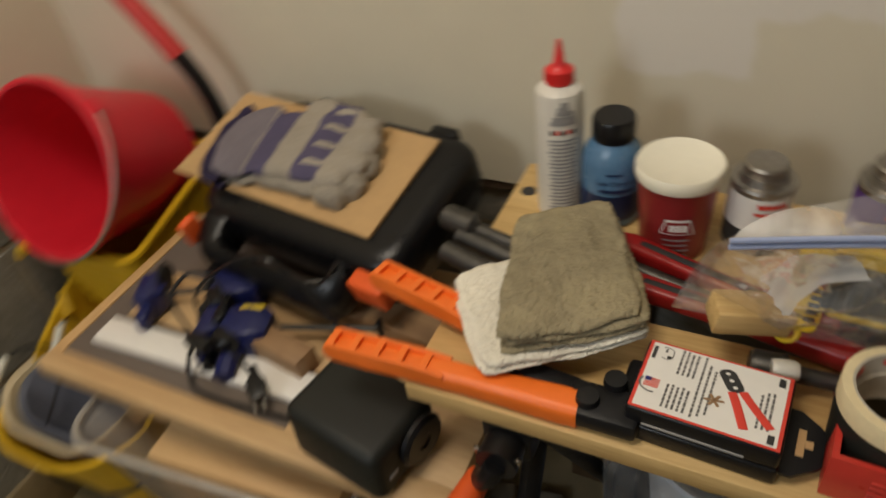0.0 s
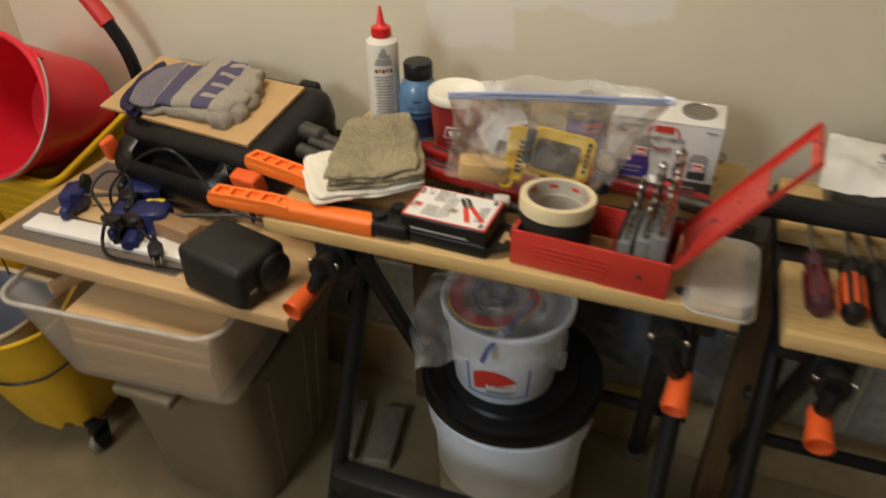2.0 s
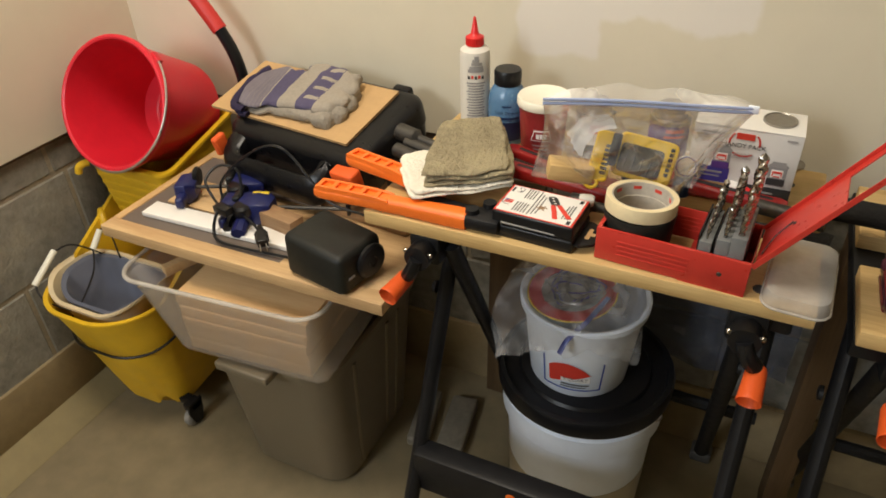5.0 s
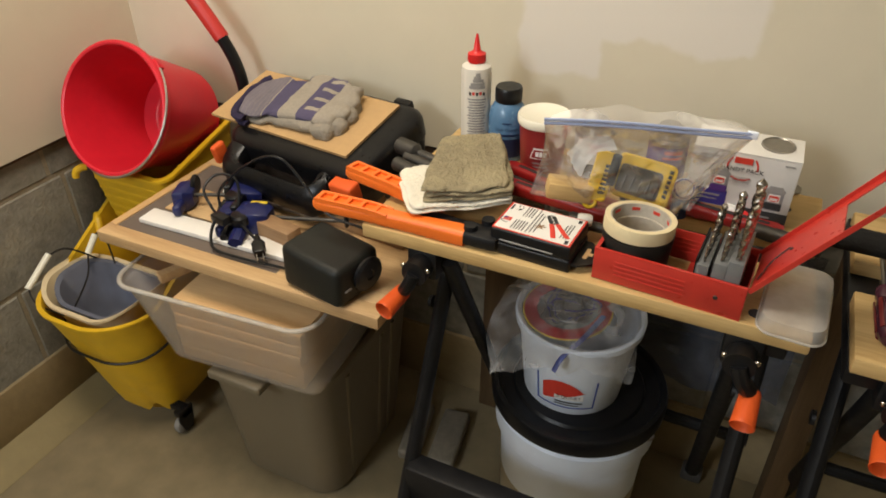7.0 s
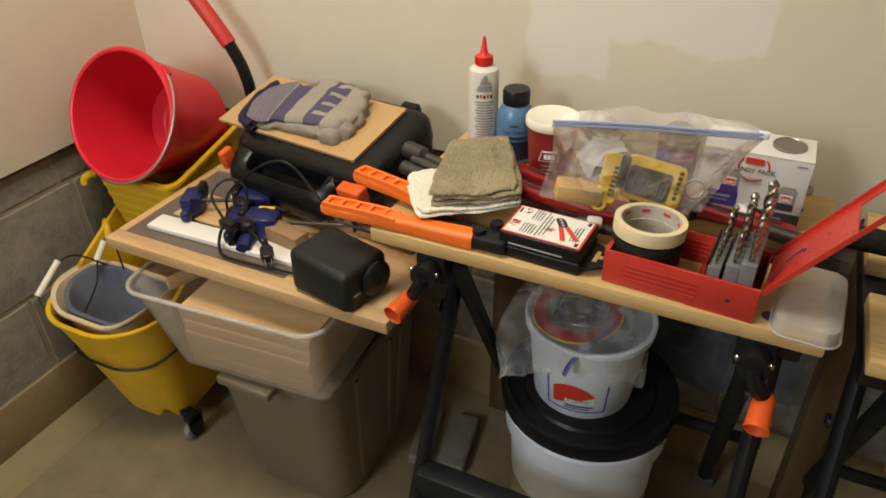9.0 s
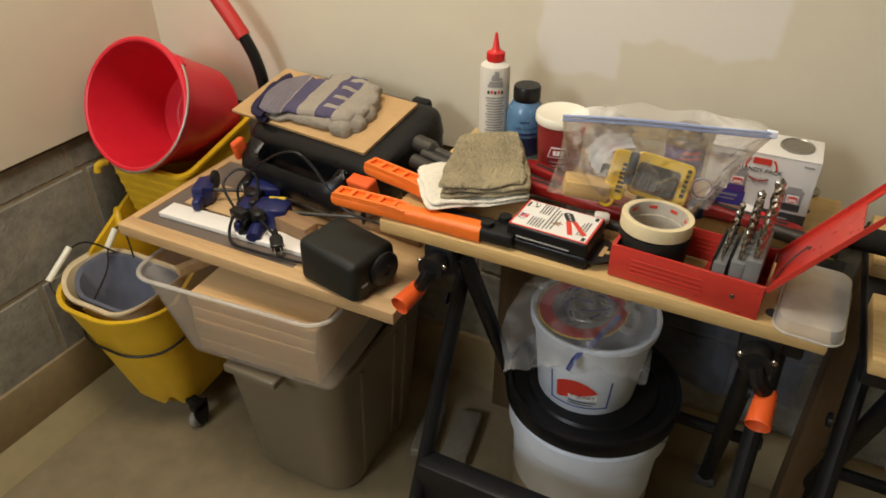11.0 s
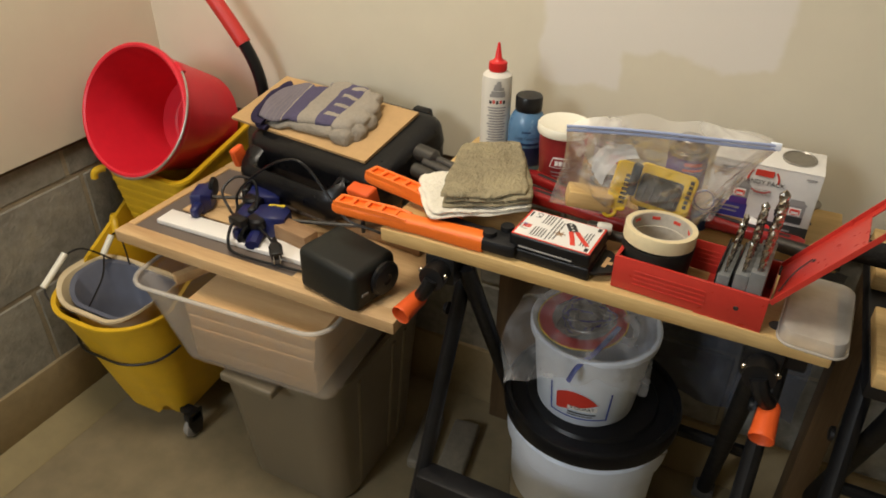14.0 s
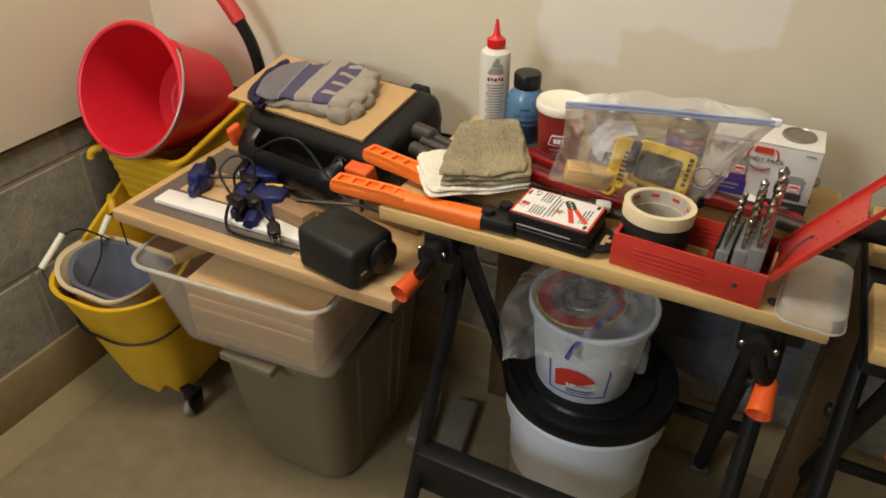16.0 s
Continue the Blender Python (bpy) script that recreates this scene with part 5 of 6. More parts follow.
# ---- folded cloths ----
def cloth_stack(name, at, w, d, layers, t, material, label, rise=0.0, taper=0.0, fuzz=0.0012):
    c = thing(name, at, label, "cloth")
    for k in range(layers):
        bm = bmesh.new()
        n = 64
        s = 1 - 0.018 * k
        top, low = [], []
        for i in range(n + 1):
            for j in range(n + 1):
                u, v = i / n - 0.5, j / n - 0.5
                e = max(abs(u), abs(v)) * 2
                cr = max(0.0, (abs(u) * 2) ** 5 + (abs(v) * 2) ** 5 - 1.0)
                x, y = u * w * s * (1 - 0.075 * cr), v * d * s * (1 - 0.075 * cr)
                x += 0.004 * noise.noise((k * 3.1, v * 4, 0)) + 0.005 * (k % 2) - 0.002 * k
                y += 0.004 * noise.noise((u * 5, k * 2.3, 1))
                x = x * (1 - taper * (v + 0.5)) + 0.12 * taper * (v + 0.5)
                r = t * 0.5 * (1 - max(0, (e - 0.9) / 0.1) ** 2 * 0.85)
                z = t * (k + 0.5) + 0.004 * noise.noise((u * 3, v * 3, k * 0.25)) + rise * (v + 0.5) * (k + 1) / layers
                g = fuzz * (noise.noise((u * 22, v * 22, k * 5.0)) + 1.2 * noise.noise((u * 46, v * 46, k * 3.0)))
                x += fuzz * 1.3 * noise.noise((u * 46, v * 46, k * 7.0 + 2))
                y += fuzz * 1.3 * noise.noise((u * 46, v * 46, k * 9.0 + 5))
                top.append(bm.verts.new((x, y, z + r + g)))
                low.append(bm.verts.new((x, y, z - r)))
        idx = lambda i, j: i * (n + 1) + j
        for i in range(n):
            for j in range(n):
                bm.faces.new((top[idx(i, j)], top[idx(i + 1, j)], top[idx(i + 1, j + 1)], top[idx(i, j + 1)]))
                bm.faces.new((low[idx(i, j)], low[idx(i, j + 1)], low[idx(i + 1, j + 1)], low[idx(i + 1, j)]))
        rim = [idx(i, 0) for i in range(n)] + [idx(n, j) for j in range(n)] + [idx(i, n) for i in range(n, 0, -1)] + [idx(0, j) for j in range(n, 0, -1)]
        for a, b in zip(rim, rim[1:] + rim[:1]):
            bm.faces.new((top[a], low[a], low[b], top[b]))
        part("fold", bm, material, c, "", None, 75)
    return c


cloth_stack("white_towel", pose(0.108, 0.112, 0.8205, 0, 0, 36), 0.168, 0.142, 2, 0.0062, M["white_cloth"], "folded white terry towel on the cutter handles", fuzz=0.0013)
cloth_stack("tan_towel", pose(0.112, 0.130, 0.8335, 0, 0, 33), 0.148, 0.158, 3, 0.0076, M["tan_cloth"], "folded olive-tan towel on a white towel", 0.018, 0.28, 0.0013)


# ---- crimp tool box ----
def crimp_box():
    b = thing("tool_box", pose(0.275, 0.053, 0.79, 0, 0, -3) @ Matrix.Diagonal((1.03, 0.80, 0.93, 1)), "flat black plastic tool box with a white paper label", "tool box")
    part("tray", slab(-0.061, 0.061, -0.052, 0.050, 0, 0.022, 0.004, 3), M["black_plastic"], b)
    part("lid", slab(-0.060, 0.060, -0.051, 0.049, 0.0225, 0.046, 0.004, 3), M["black_plastic"], b)
    part("lid_rib", slab(-0.045, 0.035, -0.0525, -0.0505, 0.026, 0.0285, 0.0005), M["ink_grey"], b)
    edge = [(0.058, -0.046), (0.070, -0.046), (0.086, -0.030), (0.090, -0.024), (0.090, 0.018), (0.086, 0.024), (0.070, 0.038), (0.058, 0.038)]
    part("hang_tab", loft([[(x, y, z) for x, y in edge] for z in (0.012, 0.016)]), M["black_plastic"], b, "black hanging tab")
    part("hang_slot", join(slab(0.070, 0.076, -0.020, 0.014, 0.0161, 0.0166), slab(0.0762, 0.082, -0.008, 0.002, 0.0161, 0.0166)), M["card"], b, "slot with wood showing through")
    part("label", slab(-0.058, 0.058, -0.049, 0.047, 0.0462, 0.0468), M["ink_red"], b, "red label edge")
    part("label_face", slab(-0.055, 0.055, -0.0465, 0.0445, 0.0469, 0.0473), M["paper"], b, "white printed label")
    top = pose(0, 0, 0.0474)
    random.seed(11)
    print_bm = []
    columns = [(-0.030 + 0.0042 * k, 0.008, 0.041) for k in range(4)] + [(-0.034 + 0.0042 * k, -0.040, -0.010) for k in range(5)]
    columns += [(-0.011 + 0.0050 * k, -0.042 + 0.004 * k, 0.040 - 0.008 * k) for k in range(3)] + [(0.037 + 0.0042 * k, -0.030, 0.012 + 0.004 * k) for k in range(3)]
    for x, y, y1 in columns:
        while y < y1:
            w = random.uniform(0.002, 0.007)
            print_bm.append(slab(x, x + 0.0019, y, min(y + w, y1 + 0.002), 0, 0.0004))
            y += w + 0.0013
    tagged(part("small_print", join(*print_bm), M["ink_dark"], b, "", top), "lines of small dark print", kind="stuff")
    bars("flag_print", [(-0.046, -0.018 + 0.0026 * k, 0.012, 0.0014) for k in range(5)], M["ink_red"], b, top)
    bars("flag_canton", [(-0.0495, -0.0085, 0.005, 0.005)], M["ink_blue"], b, top)
    ring = [(-0.045 + 0.0105 * math.cos(radians(a)), -0.014 + 0.0115 * math.sin(radians(a)), 0.0477) for a in range(150, 300, 15)]
    part("flag_arc", tube(ring, 0.0009, 6, flat=0.3), M["ink_dark"], b)
    outline = [(-0.046, 0.040), (-0.042, 0.0405), (-0.0375, 0.038), (-0.0365, 0.032), (-0.0375, 0.026), (-0.041, 0.0235), (-0.0455, 0.025)]
    part("emblem", tube(glide([(x, y, 0.0477) for x, y in outline], 3), 0.0005, 6, flat=0.3), M["ink_dark"], b, "dark outline emblem")
    bars("emblem_mark", [(-0.0395, 0.027, 0.0035, 0.004), (-0.043, 0.036, 0.0016, 0.005)], M["ink_black"], b, top)
    bars("maker_mark", [(-0.052, 0.030, 0.003, 0.018), (0.050, 0.036, 0.005, 0.011), (0.050, -0.039, 0.005, 0.011)], M["ink_black"], b, top)
    pic = pose(0.022, 0.002, 0.0475, 0, 0, 27)
    head = loft([[(x, y + 0.020, z) for x, y in rrect(0, 0, 0.014, 0.030, 0.0065, 5)] for z in (0, 0.0004)])
    part("tool_picture", head, M["ink_black"], b, "printed black crimp tool head", pic)
    part("tool_holes", join(*[lathe([(0, 0.0004), (0.0019, 0.0004), (0.0019, 0.0007), (0, 0.0007)], 12, pose(0, y, 0)) for y in (0.011, 0.020, 0.029)]), M["paper"], b, "", pic)
    legs = [tube(glide([(s * 0.0045, 0.006, 0.0003), (s * 0.0062, -0.010, 0.0003), (s * 0.0105, -0.038, 0.0003)], 4), 0.0037, 8, flat=0.08) for s in (-1, 1)]
    part("tool_picture", join(*legs), M["ink_red"], b, "printed red tool handles", pic)
    star = [tube([(0.008 * math.cos(radians(a)), 0.008 * math.sin(radians(a)), 0.0003), (-0.008 * math.cos(radians(a)), -0.008 * math.sin(radians(a)), 0.0003)], 0.0014, 6, flat=0.2) for a in (10, 65, 120)]
    part("parts_picture", join(*star), M["brown_wood"], b, "printed brown connectors", pose(0.004, -0.012, 0.0475))
    return b


crimp_box()


# ---- drill index with bits and tape ----
def drill_bit(parent, x, y, z, r, length, lean):
    shank = [(r * 0.8, 0), (r, 0.001)]
    bm = bmesh.new()
    n, turns, seg = 34, length / (r * 7.0), 10
    rings = []
    for i in range(n + 1):
        zz = length * i / n
        tw = 2 * math.pi * turns * i / n
        ring = []
        for j in range(seg):
            a = 2 * math.pi * j / seg
            rr = r * (0.62 + 0.38 * abs(math.cos(a))) * (1 if i < n - 2 else (n - i + 0.3) / 3)
            ring.append((rr * math.cos(a + tw), rr * math.sin(a + tw), zz))
        rings.append(ring)
    bm.free()
    return part("drill_bit", loft(rings), M["chrome"], parent, "twisted bright steel drill bit", pose(x, y, z, lean[0], lean[1], 0), 25)


def drill_index():
    d = thing("drill_index", pose(0.3665, 0.014, 0.79, 0, 0, -3.5), "open red metal drill index with bits standing up", "drill index")
    lx, ly, h, t = 0.2, 0.105, 0.05, 0.0016
    part("floor_plate", slab(0.115, lx, 0, ly, 0.0, t), M["red_metal"], d)
    part("front_wall", slab(0, lx, 0, t, t, h, 0.0005), M["red_metal"], d)
    part("rear_wall", slab(0, lx, ly - t, ly, t, h, 0.0005), M["red_metal"], d)
    part("end_wall", slab(0, t, t, ly - t, t, h, 0.0005), M["red_metal"], d)
    part("hinge_wall", slab(lx - t, lx, t, ly - t, t, 0.044, 0.0005), M["red_metal"], d)
    part("lip", join(slab(0, lx, 0.0, 0.005, h, h + 0.0014), slab(0, 0.005, 0.005, ly, h, h + 0.0014)), M["red_metal"], d)
    for k in range(4):
        part("pressed_rib", slab(0.03, 0.125, -0.0012, 0.0002, 0.014 + 0.007 * k, 0.0165 + 0.007 * k, 0.0005), M["red_metal"], d)
        part("pressed_rib", slab(0.03, 0.13, ly - 0.0022, ly - 0.0015, 0.014 + 0.007 * k, 0.0165 + 0.007 * k), M["red_metal"], d)
    part("rivet", lathe([(0, 0), (0.0035, 0), (0.003, 0.0012), (0, 0.0015)], 12, pose(0.165, 0, 0.026, 90, 0, 0)), M["dark_steel"], d)
    # the lid stands open past the right end
    frame_bm = bmesh.new()
    outer = [(0, 0), (0.2025, 0), (0.2025, 0.097), (0, 0.097)]
    inner = [(0.132, 0.012), (0.188, 0.012), (0.188, 0.084), (0.132, 0.084)]
    rows = [[frame_bm.verts.new((x, y, z)) for x, y in ring] for z, ring in ((0, outer), (0, inner), (0.0016, inner), (0.0016, outer))]
    for a, c in ((0, 1), (1, 2), (2, 3), (3, 0)):
        for k in range(4):
            frame_bm.faces.new((rows[a][k], rows[a][(k + 1) % 4], rows[c][(k + 1) % 4], rows[c][k]))
    lid = part("lid", frame_bm, M["red_metal"], d, "red pressed steel lid standing open", pose(lx + 0.004, 0.004, 0.044, 0, -55, 0))
    for box in ((0, 0.2025, -0.0012, 0.0, 0, 0.007), (0, 0.2025, 0.097, 0.0982, 0, 0.007), (0.2025, 0.2037, -0.0012, 0.0982, 0, 0.007)):
        part("lid_flange", slab(*box, 0.0004, 1), M["red_metal"], lid)
    part("lid_rivet", lathe([(0, 0), (0.003, 0), (0.0026, 0.001), (0, 0.0013)], 10, pose(0.055, 0.055, 0.0016)), M["ink_black"], lid)
    part("lid_rivet", lathe([(0, 0), (0.003, 0), (0.0026, 0.001), (0, 0.0013)], 10, pose(0.193, 0.07, 0.0016)), M["ink_black"], lid)
    part("lid_wire", tube(glide([(0.010, 0.02, 0.004), (0.030, 0.045, 0.005), (0.055, 0.056, 0.004)], 5), 0.0009, 6), M["black_wire"], lid, "thin dark wire")
    # grey leaves that carry the bits
    leaves = ((0.142, 0.012, 0.028, 0.074), (0.163, 0.013, 0.03, 0.080), (0.181, 0.015, 0.03, 0.088))
    for k, (x, w, y0, y1) in enumerate(leaves):
        leaf = part("leaf", slab(x - w / 2 - 0.004, x + w / 2, 0.008, 0.098, 0.004, 0.064 + 0.008 * k, 0.0012), M["holder"], d, "grey painted bit holder")
        # black strip paints the shade between neighbouring holders
        part("leaf_gap_shade", slab(x - w / 2 - 0.0062, x - w / 2 - 0.0042, 0.012, 0.096, 0.004, 0.070), M["black_metal"], d)
        for j in range(6):
            r = (0.0019, 0.0031, 0.0042)[k] + 0.0006 * j
            ln = (0.040, 0.056, 0.070)[k] + 0.0045 * j
            drill_bit(leaf, x - 0.002, 0.018 + 0.0145 * j, 0.062 + 0.008 * k, r, ln - 0.010, (random.uniform(-2, 2), random.uniform(0, 4)))
    return d


drill_index()


def tape_roll():
    b = thing("black_tape_roll", pose(0.413, 0.066, 0.7915) @ Matrix.Diagonal((1.04, 1.04, 0.91, 1)), "tall roll of black tape standing in the index", "tape roll")
    part("roll", lathe([(0.038, 0.0), (0.043, 0.0), (0.0435, 0.002), (0.0475, 0.066), (0.047, 0.068), (0.0405, 0.068), (0.038, 0.0)], 48), M["soft_black"], b)
    t = thing("masking_tape_roll", pose(0.4125, 0.066, 0.8535, -3, 2, 20) @ Matrix.Diagonal((1.02, 1.02, 0.78, 1)), "roll of cream masking tape on a black roll", "tape roll")
    part("roll", lathe([(0.0405, 0.0), (0.0478, 0.0), (0.048, 0.001), (0.048, 0.024), (0.0478, 0.025), (0.0405, 0.025), (0.0405, 0.0)], 48), M["tape"], t)
    part("core", lathe([(0.0345, -0.035), (0.0352, -0.035), (0.0352, 0.0), (0.0404, 0.0), (0.0404, 0.0245), (0.0385, 0.0245), (0.0375, 0.0), (0.0345, -0.035)], 48), M["tape_core"], t, "printed grey cardboard core")
    wrapped = []
    for a in range(0, 360, 45):
        for z0, da in ((0.012, 0), (-0.010, 22)):
            rr = 0.0376 if z0 > 0 else 0.0356
            wrapped.append(slab(-0.0055, 0.0055, -0.0002, 0.0003, z0, z0 + 0.006, at=pose(rr * math.cos(radians(a + da)), rr * math.sin(radians(a + da)), 0, 0, 0, a + da + 90)))
    part("core_print", join(*wrapped), M["ink_red"], t, "red print inside the core")


tape_roll()


def clear_lid():
    c = thing("container_lid", pose(0.630, 0.062, 0.7905, 0, 0, -3), "milky clear plastic container upside down on the plank", "container")
    lv = [(0.081, 0.150, 0.020, 0.0), (0.081, 0.150, 0.020, 0.005), (0.079, 0.148, 0.020, 0.016), (0.075, 0.144, 0.020, 0.0215), (0.067, 0.136, 0.018, 0.0235), (0.056, 0.124, 0.015, 0.0238)]
    rings = [[(x, y, z) for x, y in rrect(0, 0, w, d, r, 8)] for w, d, r, z in lv]
    part("shell", loft(rings, False, True), M["clear_lid"], c)
    part("rim", tube([(x, y, 0.003) for x, y in rrect(0, 0, 0.082, 0.151, 0.020, 8)], 0.0016, 6, True), M["clear_lid"], c)
    return c


clear_lid()


# ---- zip bag with its contents ----
def zip_bag():
    g = thing("zip_bag", pose(0.395, 0.145, 0.792), "clear zip bag with a blue seal, half full", "plastic bag")
    n, k = 56, 34
    zl, zr = Vector((-0.128, -0.088, 0.200)), Vector((0.135, 0.000, 0.194))

    def panel(side):
        bm = bmesh.new()
        grid = []
        for i in range(n + 1):
            u = i / n
            row = []
            top = zl.lerp(zr, u) + Vector((0, 0, 0.002 * math.sin(u * 5)))
            bot = Vector((-0.172 + 0.245 * u, 0.01, 0.026 + 0.03 * (u > 0.92)))
            for j in range(k + 1):
                v = j / k
                p = bot.lerp(top, v)
                belly = math.sin(math.pi * min(1, v * 1.05)) ** 0.8 * math.sin(math.pi * min(1, max(0, u))) ** 0.5
                p += Vector((0, side * 0.055 * belly + 0.03 * math.sin(math.pi * v), 0))
                fold = abs(noise.noise((u * 9 + v * 5, v * 3 - u * 2, side * 7.0))) + 0.6 * abs(noise.noise((u * 17 - v * 11, v * 9, side * 2.0)))
                p += Vector((0, side * -0.016 * fold * belly, 0.004 * fold * belly))
                p += 0.012 * belly * noise.noise_vector(Vector((u * 5, v * 4, side * 3))) + 0.005 * belly * noise.noise_vector(Vector((u * 14, v * 9, side * 5)))
                row.append(bm.verts.new(p))
            grid.append(row)
        for i in range(n):
            for j in range(k):
                bm.faces.new((grid[i][j], grid[i + 1][j], grid[i + 1][j + 1], grid[i][j + 1]))
        return bm

    part("front_panel", panel(-1), M["bag"], g, "", None, 180)
    part("back_panel", panel(1), M["bag"], g, "", None, 180)
    flap = []
    for i in range(n + 1):
        u = i / n
        a = zl.lerp(zr, u) + Vector((0, 0, 0.002 * math.sin(u * 5)))
        rise = 0.006 * math.sin(math.pi * u ** 0.75) + 0.005
        e = math.sin(math.pi * min(0.999, u)) ** 0.4 if 0 < u < 1 else 0.0
        flap.append([a, a + Vector((0.0, 0.018 * e, rise * 0.6 * e)), a + Vector((0.0, (0.036 + 0.008 * math.sin(u * 9)) * e, rise * 1.1 * e + 0.003 * e * math.sin(u * 23)))])
    part("flap", loft(flap, False, False, False), M["bag_edge"], g, "", None, 180)
    for dz in (0.0, 0.0055):
        pts = [zl.lerp(zr, i / 24) + Vector((0, 0, 0.002 * math.sin(i / 24 * 5) + dz - 0.003)) for i in range(25)]
        part("zip_seal", tube(pts, 0.0023, 8), M["zip_blue"], g, "blue plastic seal")
    part("zip_slider", slab(0.123, 0.137, -0.004, 0.002, 0.188, 0.198, 0.0015), M["white_plastic"], g, "white slider")
    patch = bmesh.new()
    bmesh.ops.create_grid(patch, x_segments=18, y_segments=14, size=1)
    for v in patch.verts:
        x, y = v.co.x, v.co.y
        r = 1 - 0.35 * abs(noise.noise((x * 1.5, y * 1.5, 3)))
        v.co = Vector((0.036 * x * r, 0.004 * noise.noise((x * 1.5, y * 1.5, 9)), 0.016 * y * r * (1 - 0.25 * x) - 0.012 * x * x))
    part("name_patch", patch, M["bag_print"], g, "white writing patch, creased", pose(-0.072, -0.052, 0.156, -14, -42, 4), 180)
    return g


zip_bag()


def bit_card(at, w, h, label):
    """A yellow pocket case with a dark window and a lettered edge."""
    c = thing("bit_case", at, label, "bit case", "bit cases in the bag")
    outline = lambda y, g: [(x, y, z + h / 2) for x, z in rrect(0, 0, w - 2 * g, h - 2 * g, 0.010 - g, 5)]
    part("shell", loft([outline(-0.011, 0.002), outline(-0.009, 0.0), outline(0.009, 0.0), outline(0.011, 0.002)]), M["yellow_card"], c)
    part("window", loft([[(x - w * 0.07, y, z + h * 0.44) for x, z in rrect(0, 0, w * 0.72, h * 0.66, 0.006, 5)] for y in (-0.0125, -0.0112)]), M["ink_smoke"], c, "smoky dark window")
    bars("print_bar", [(w * 0.40, -h * 0.22 + 0.0075 * k, 0.006, 0.0055) for k in range(6)], M["ink_black"], c, pose(0, -0.0114, h / 2, 90, 0, 0), "black lettering marks")
    for k in range(5):
        part("bit", tube([(-w * 0.32 + 0.012 * k, -0.0128, h * 0.20), (-w * 0.30 + 0.012 * k, -0.0128, h * 0.52)], 0.0018, 8), M["dark_steel"], c, "short steel driver bit")
    return c


bit_card(pose(0.388, 0.168, 0.838, -24, 10, 8), 0.088, 0.066, "yellow pocket bit case with a smoky window")
strip = thing("bit_holder", pose(0.330, 0.140, 0.842, -22, 10, 10), "yellow plastic strip holder with black lettering in a bag", "bit holder")
part("body", loft([[(x, y, z + 0.037) for x, z in rrect(0, 0, w, 0.074 - 0.03 + w, 0.007, 5)] for y, w in ((-0.008, 0.028), (-0.006, 0.031), (0.006, 0.031), (0.008, 0.028))]), M["yellow_card"], strip)
bars("print_bar", [(0.006, -0.024 + 0.0068 * k, 0.010, 0.0045) for k in range(7)], M["ink_black"], strip, pose(0, -0.0083, 0.037, 90, 0, 0), "black lettering marks")
part("hang_ring", tube([(0.009 * math.cos(2 * math.pi * i / 20) - 0.006, -0.004, 0.009 * math.sin(2 * math.pi * i / 20) - 0.004) for i in range(20)], 0.0028, 8, True), M["yellow_card"], strip, "yellow moulded hang ring")
tube_bm = lathe([(0, 0), (0.0065, 0), (0.007, 0.002), (0.007, 0.046), (0.0055, 0.048), (0, 0.048)], 18)
o = part("bit_tube", tube_bm, M["black_plastic"], None, "", pose(0.348, 0.150, 0.866, -14, 6, 0))
tagged(o, "short black plastic bit tube in the bag", "bit tube")
o = part("wood_plug", slab(-0.034, 0.034, -0.016, 0.016, 0, 0.027, 0.003), M["pine_x"], None, "", pose(0.290, 0.132, 0.842, 4, 8, 22))
tagged(o, "small pale wood piece in the zip bag", "wood piece")
o = part("chuck_adapter", lathe([(0, 0), (0.013, 0), (0.015, 0.004), (0.015, 0.03), (0.008, 0.036), (0.008, 0.075), (0, 0.075)], 22, pose(0, 0, 0, 0, 90, 0)), M["dark_steel"], None, "", pose(0.300, 0.112, 0.812, 0, 3, 4))
tagged(o, "dark steel driver adapter in the zip bag", "drill part")
o = part("plastic_ferrule", lathe([(0, 0), (0.008, 0), (0.0095, 0.003), (0.0095, 0.018), (0.007, 0.022), (0, 0.022)], 20, pose(0, 0, 0, 0, 90, 0)), M["bottle"], None, "", pose(0.318, 0.100, 0.826, 0, 0, 10))
tagged(o, "small pale plastic ferrule in the zip bag", "ferrule")
sb = thing("small_bottle", pose(0.446, 0.236, 0.79), "small dark blue bottle with a round white cap", "bottle")
part("body", lathe([(0, 0), (0.013, 0), (0.014, 0.002), (0.014, 0.034), (0.009, 0.042), (0, 0.042)], 24), M["navy"], sb)
cap = part("cap", lathe([(0, 0), (0.017, 0), (0.0175, 0.002), (0.0175, 0.012), (0.016, 0.014), (0, 0.014)], 26, pose(0.0, 0.004, 0.044, 52, 0, 12)), M["paper"], sb, "round white cap")
part("cap_print", lathe([(0.0135, 0.0142), (0.0158, 0.0142), (0.0158, 0.0146), (0.0135, 0.0146), (0.0135, 0.0142)], 26, pose(0.0, 0.004, 0.044, 52, 0, 12)), M["ink_blue"], cap, "blue printed ring")
gt = thing("glue_tube", pose(0.566, 0.236, 0.801, 0, -82, -24), "small red glue tube with a white cap lying down", "glue tube")
part("body", lathe([(0, 0), (0.009, 0), (0.010, 0.002), (0.010, 0.034), (0, 0.036)], 20), M["red_cap"], gt)
part("cap", lathe([(0, 0.0345), (0.0095, 0.0345), (0.010, 0.036), (0.0095, 0.058), (0.008, 0.060), (0, 0.060)], 20), M["paper"], gt, "white ribbed cap")


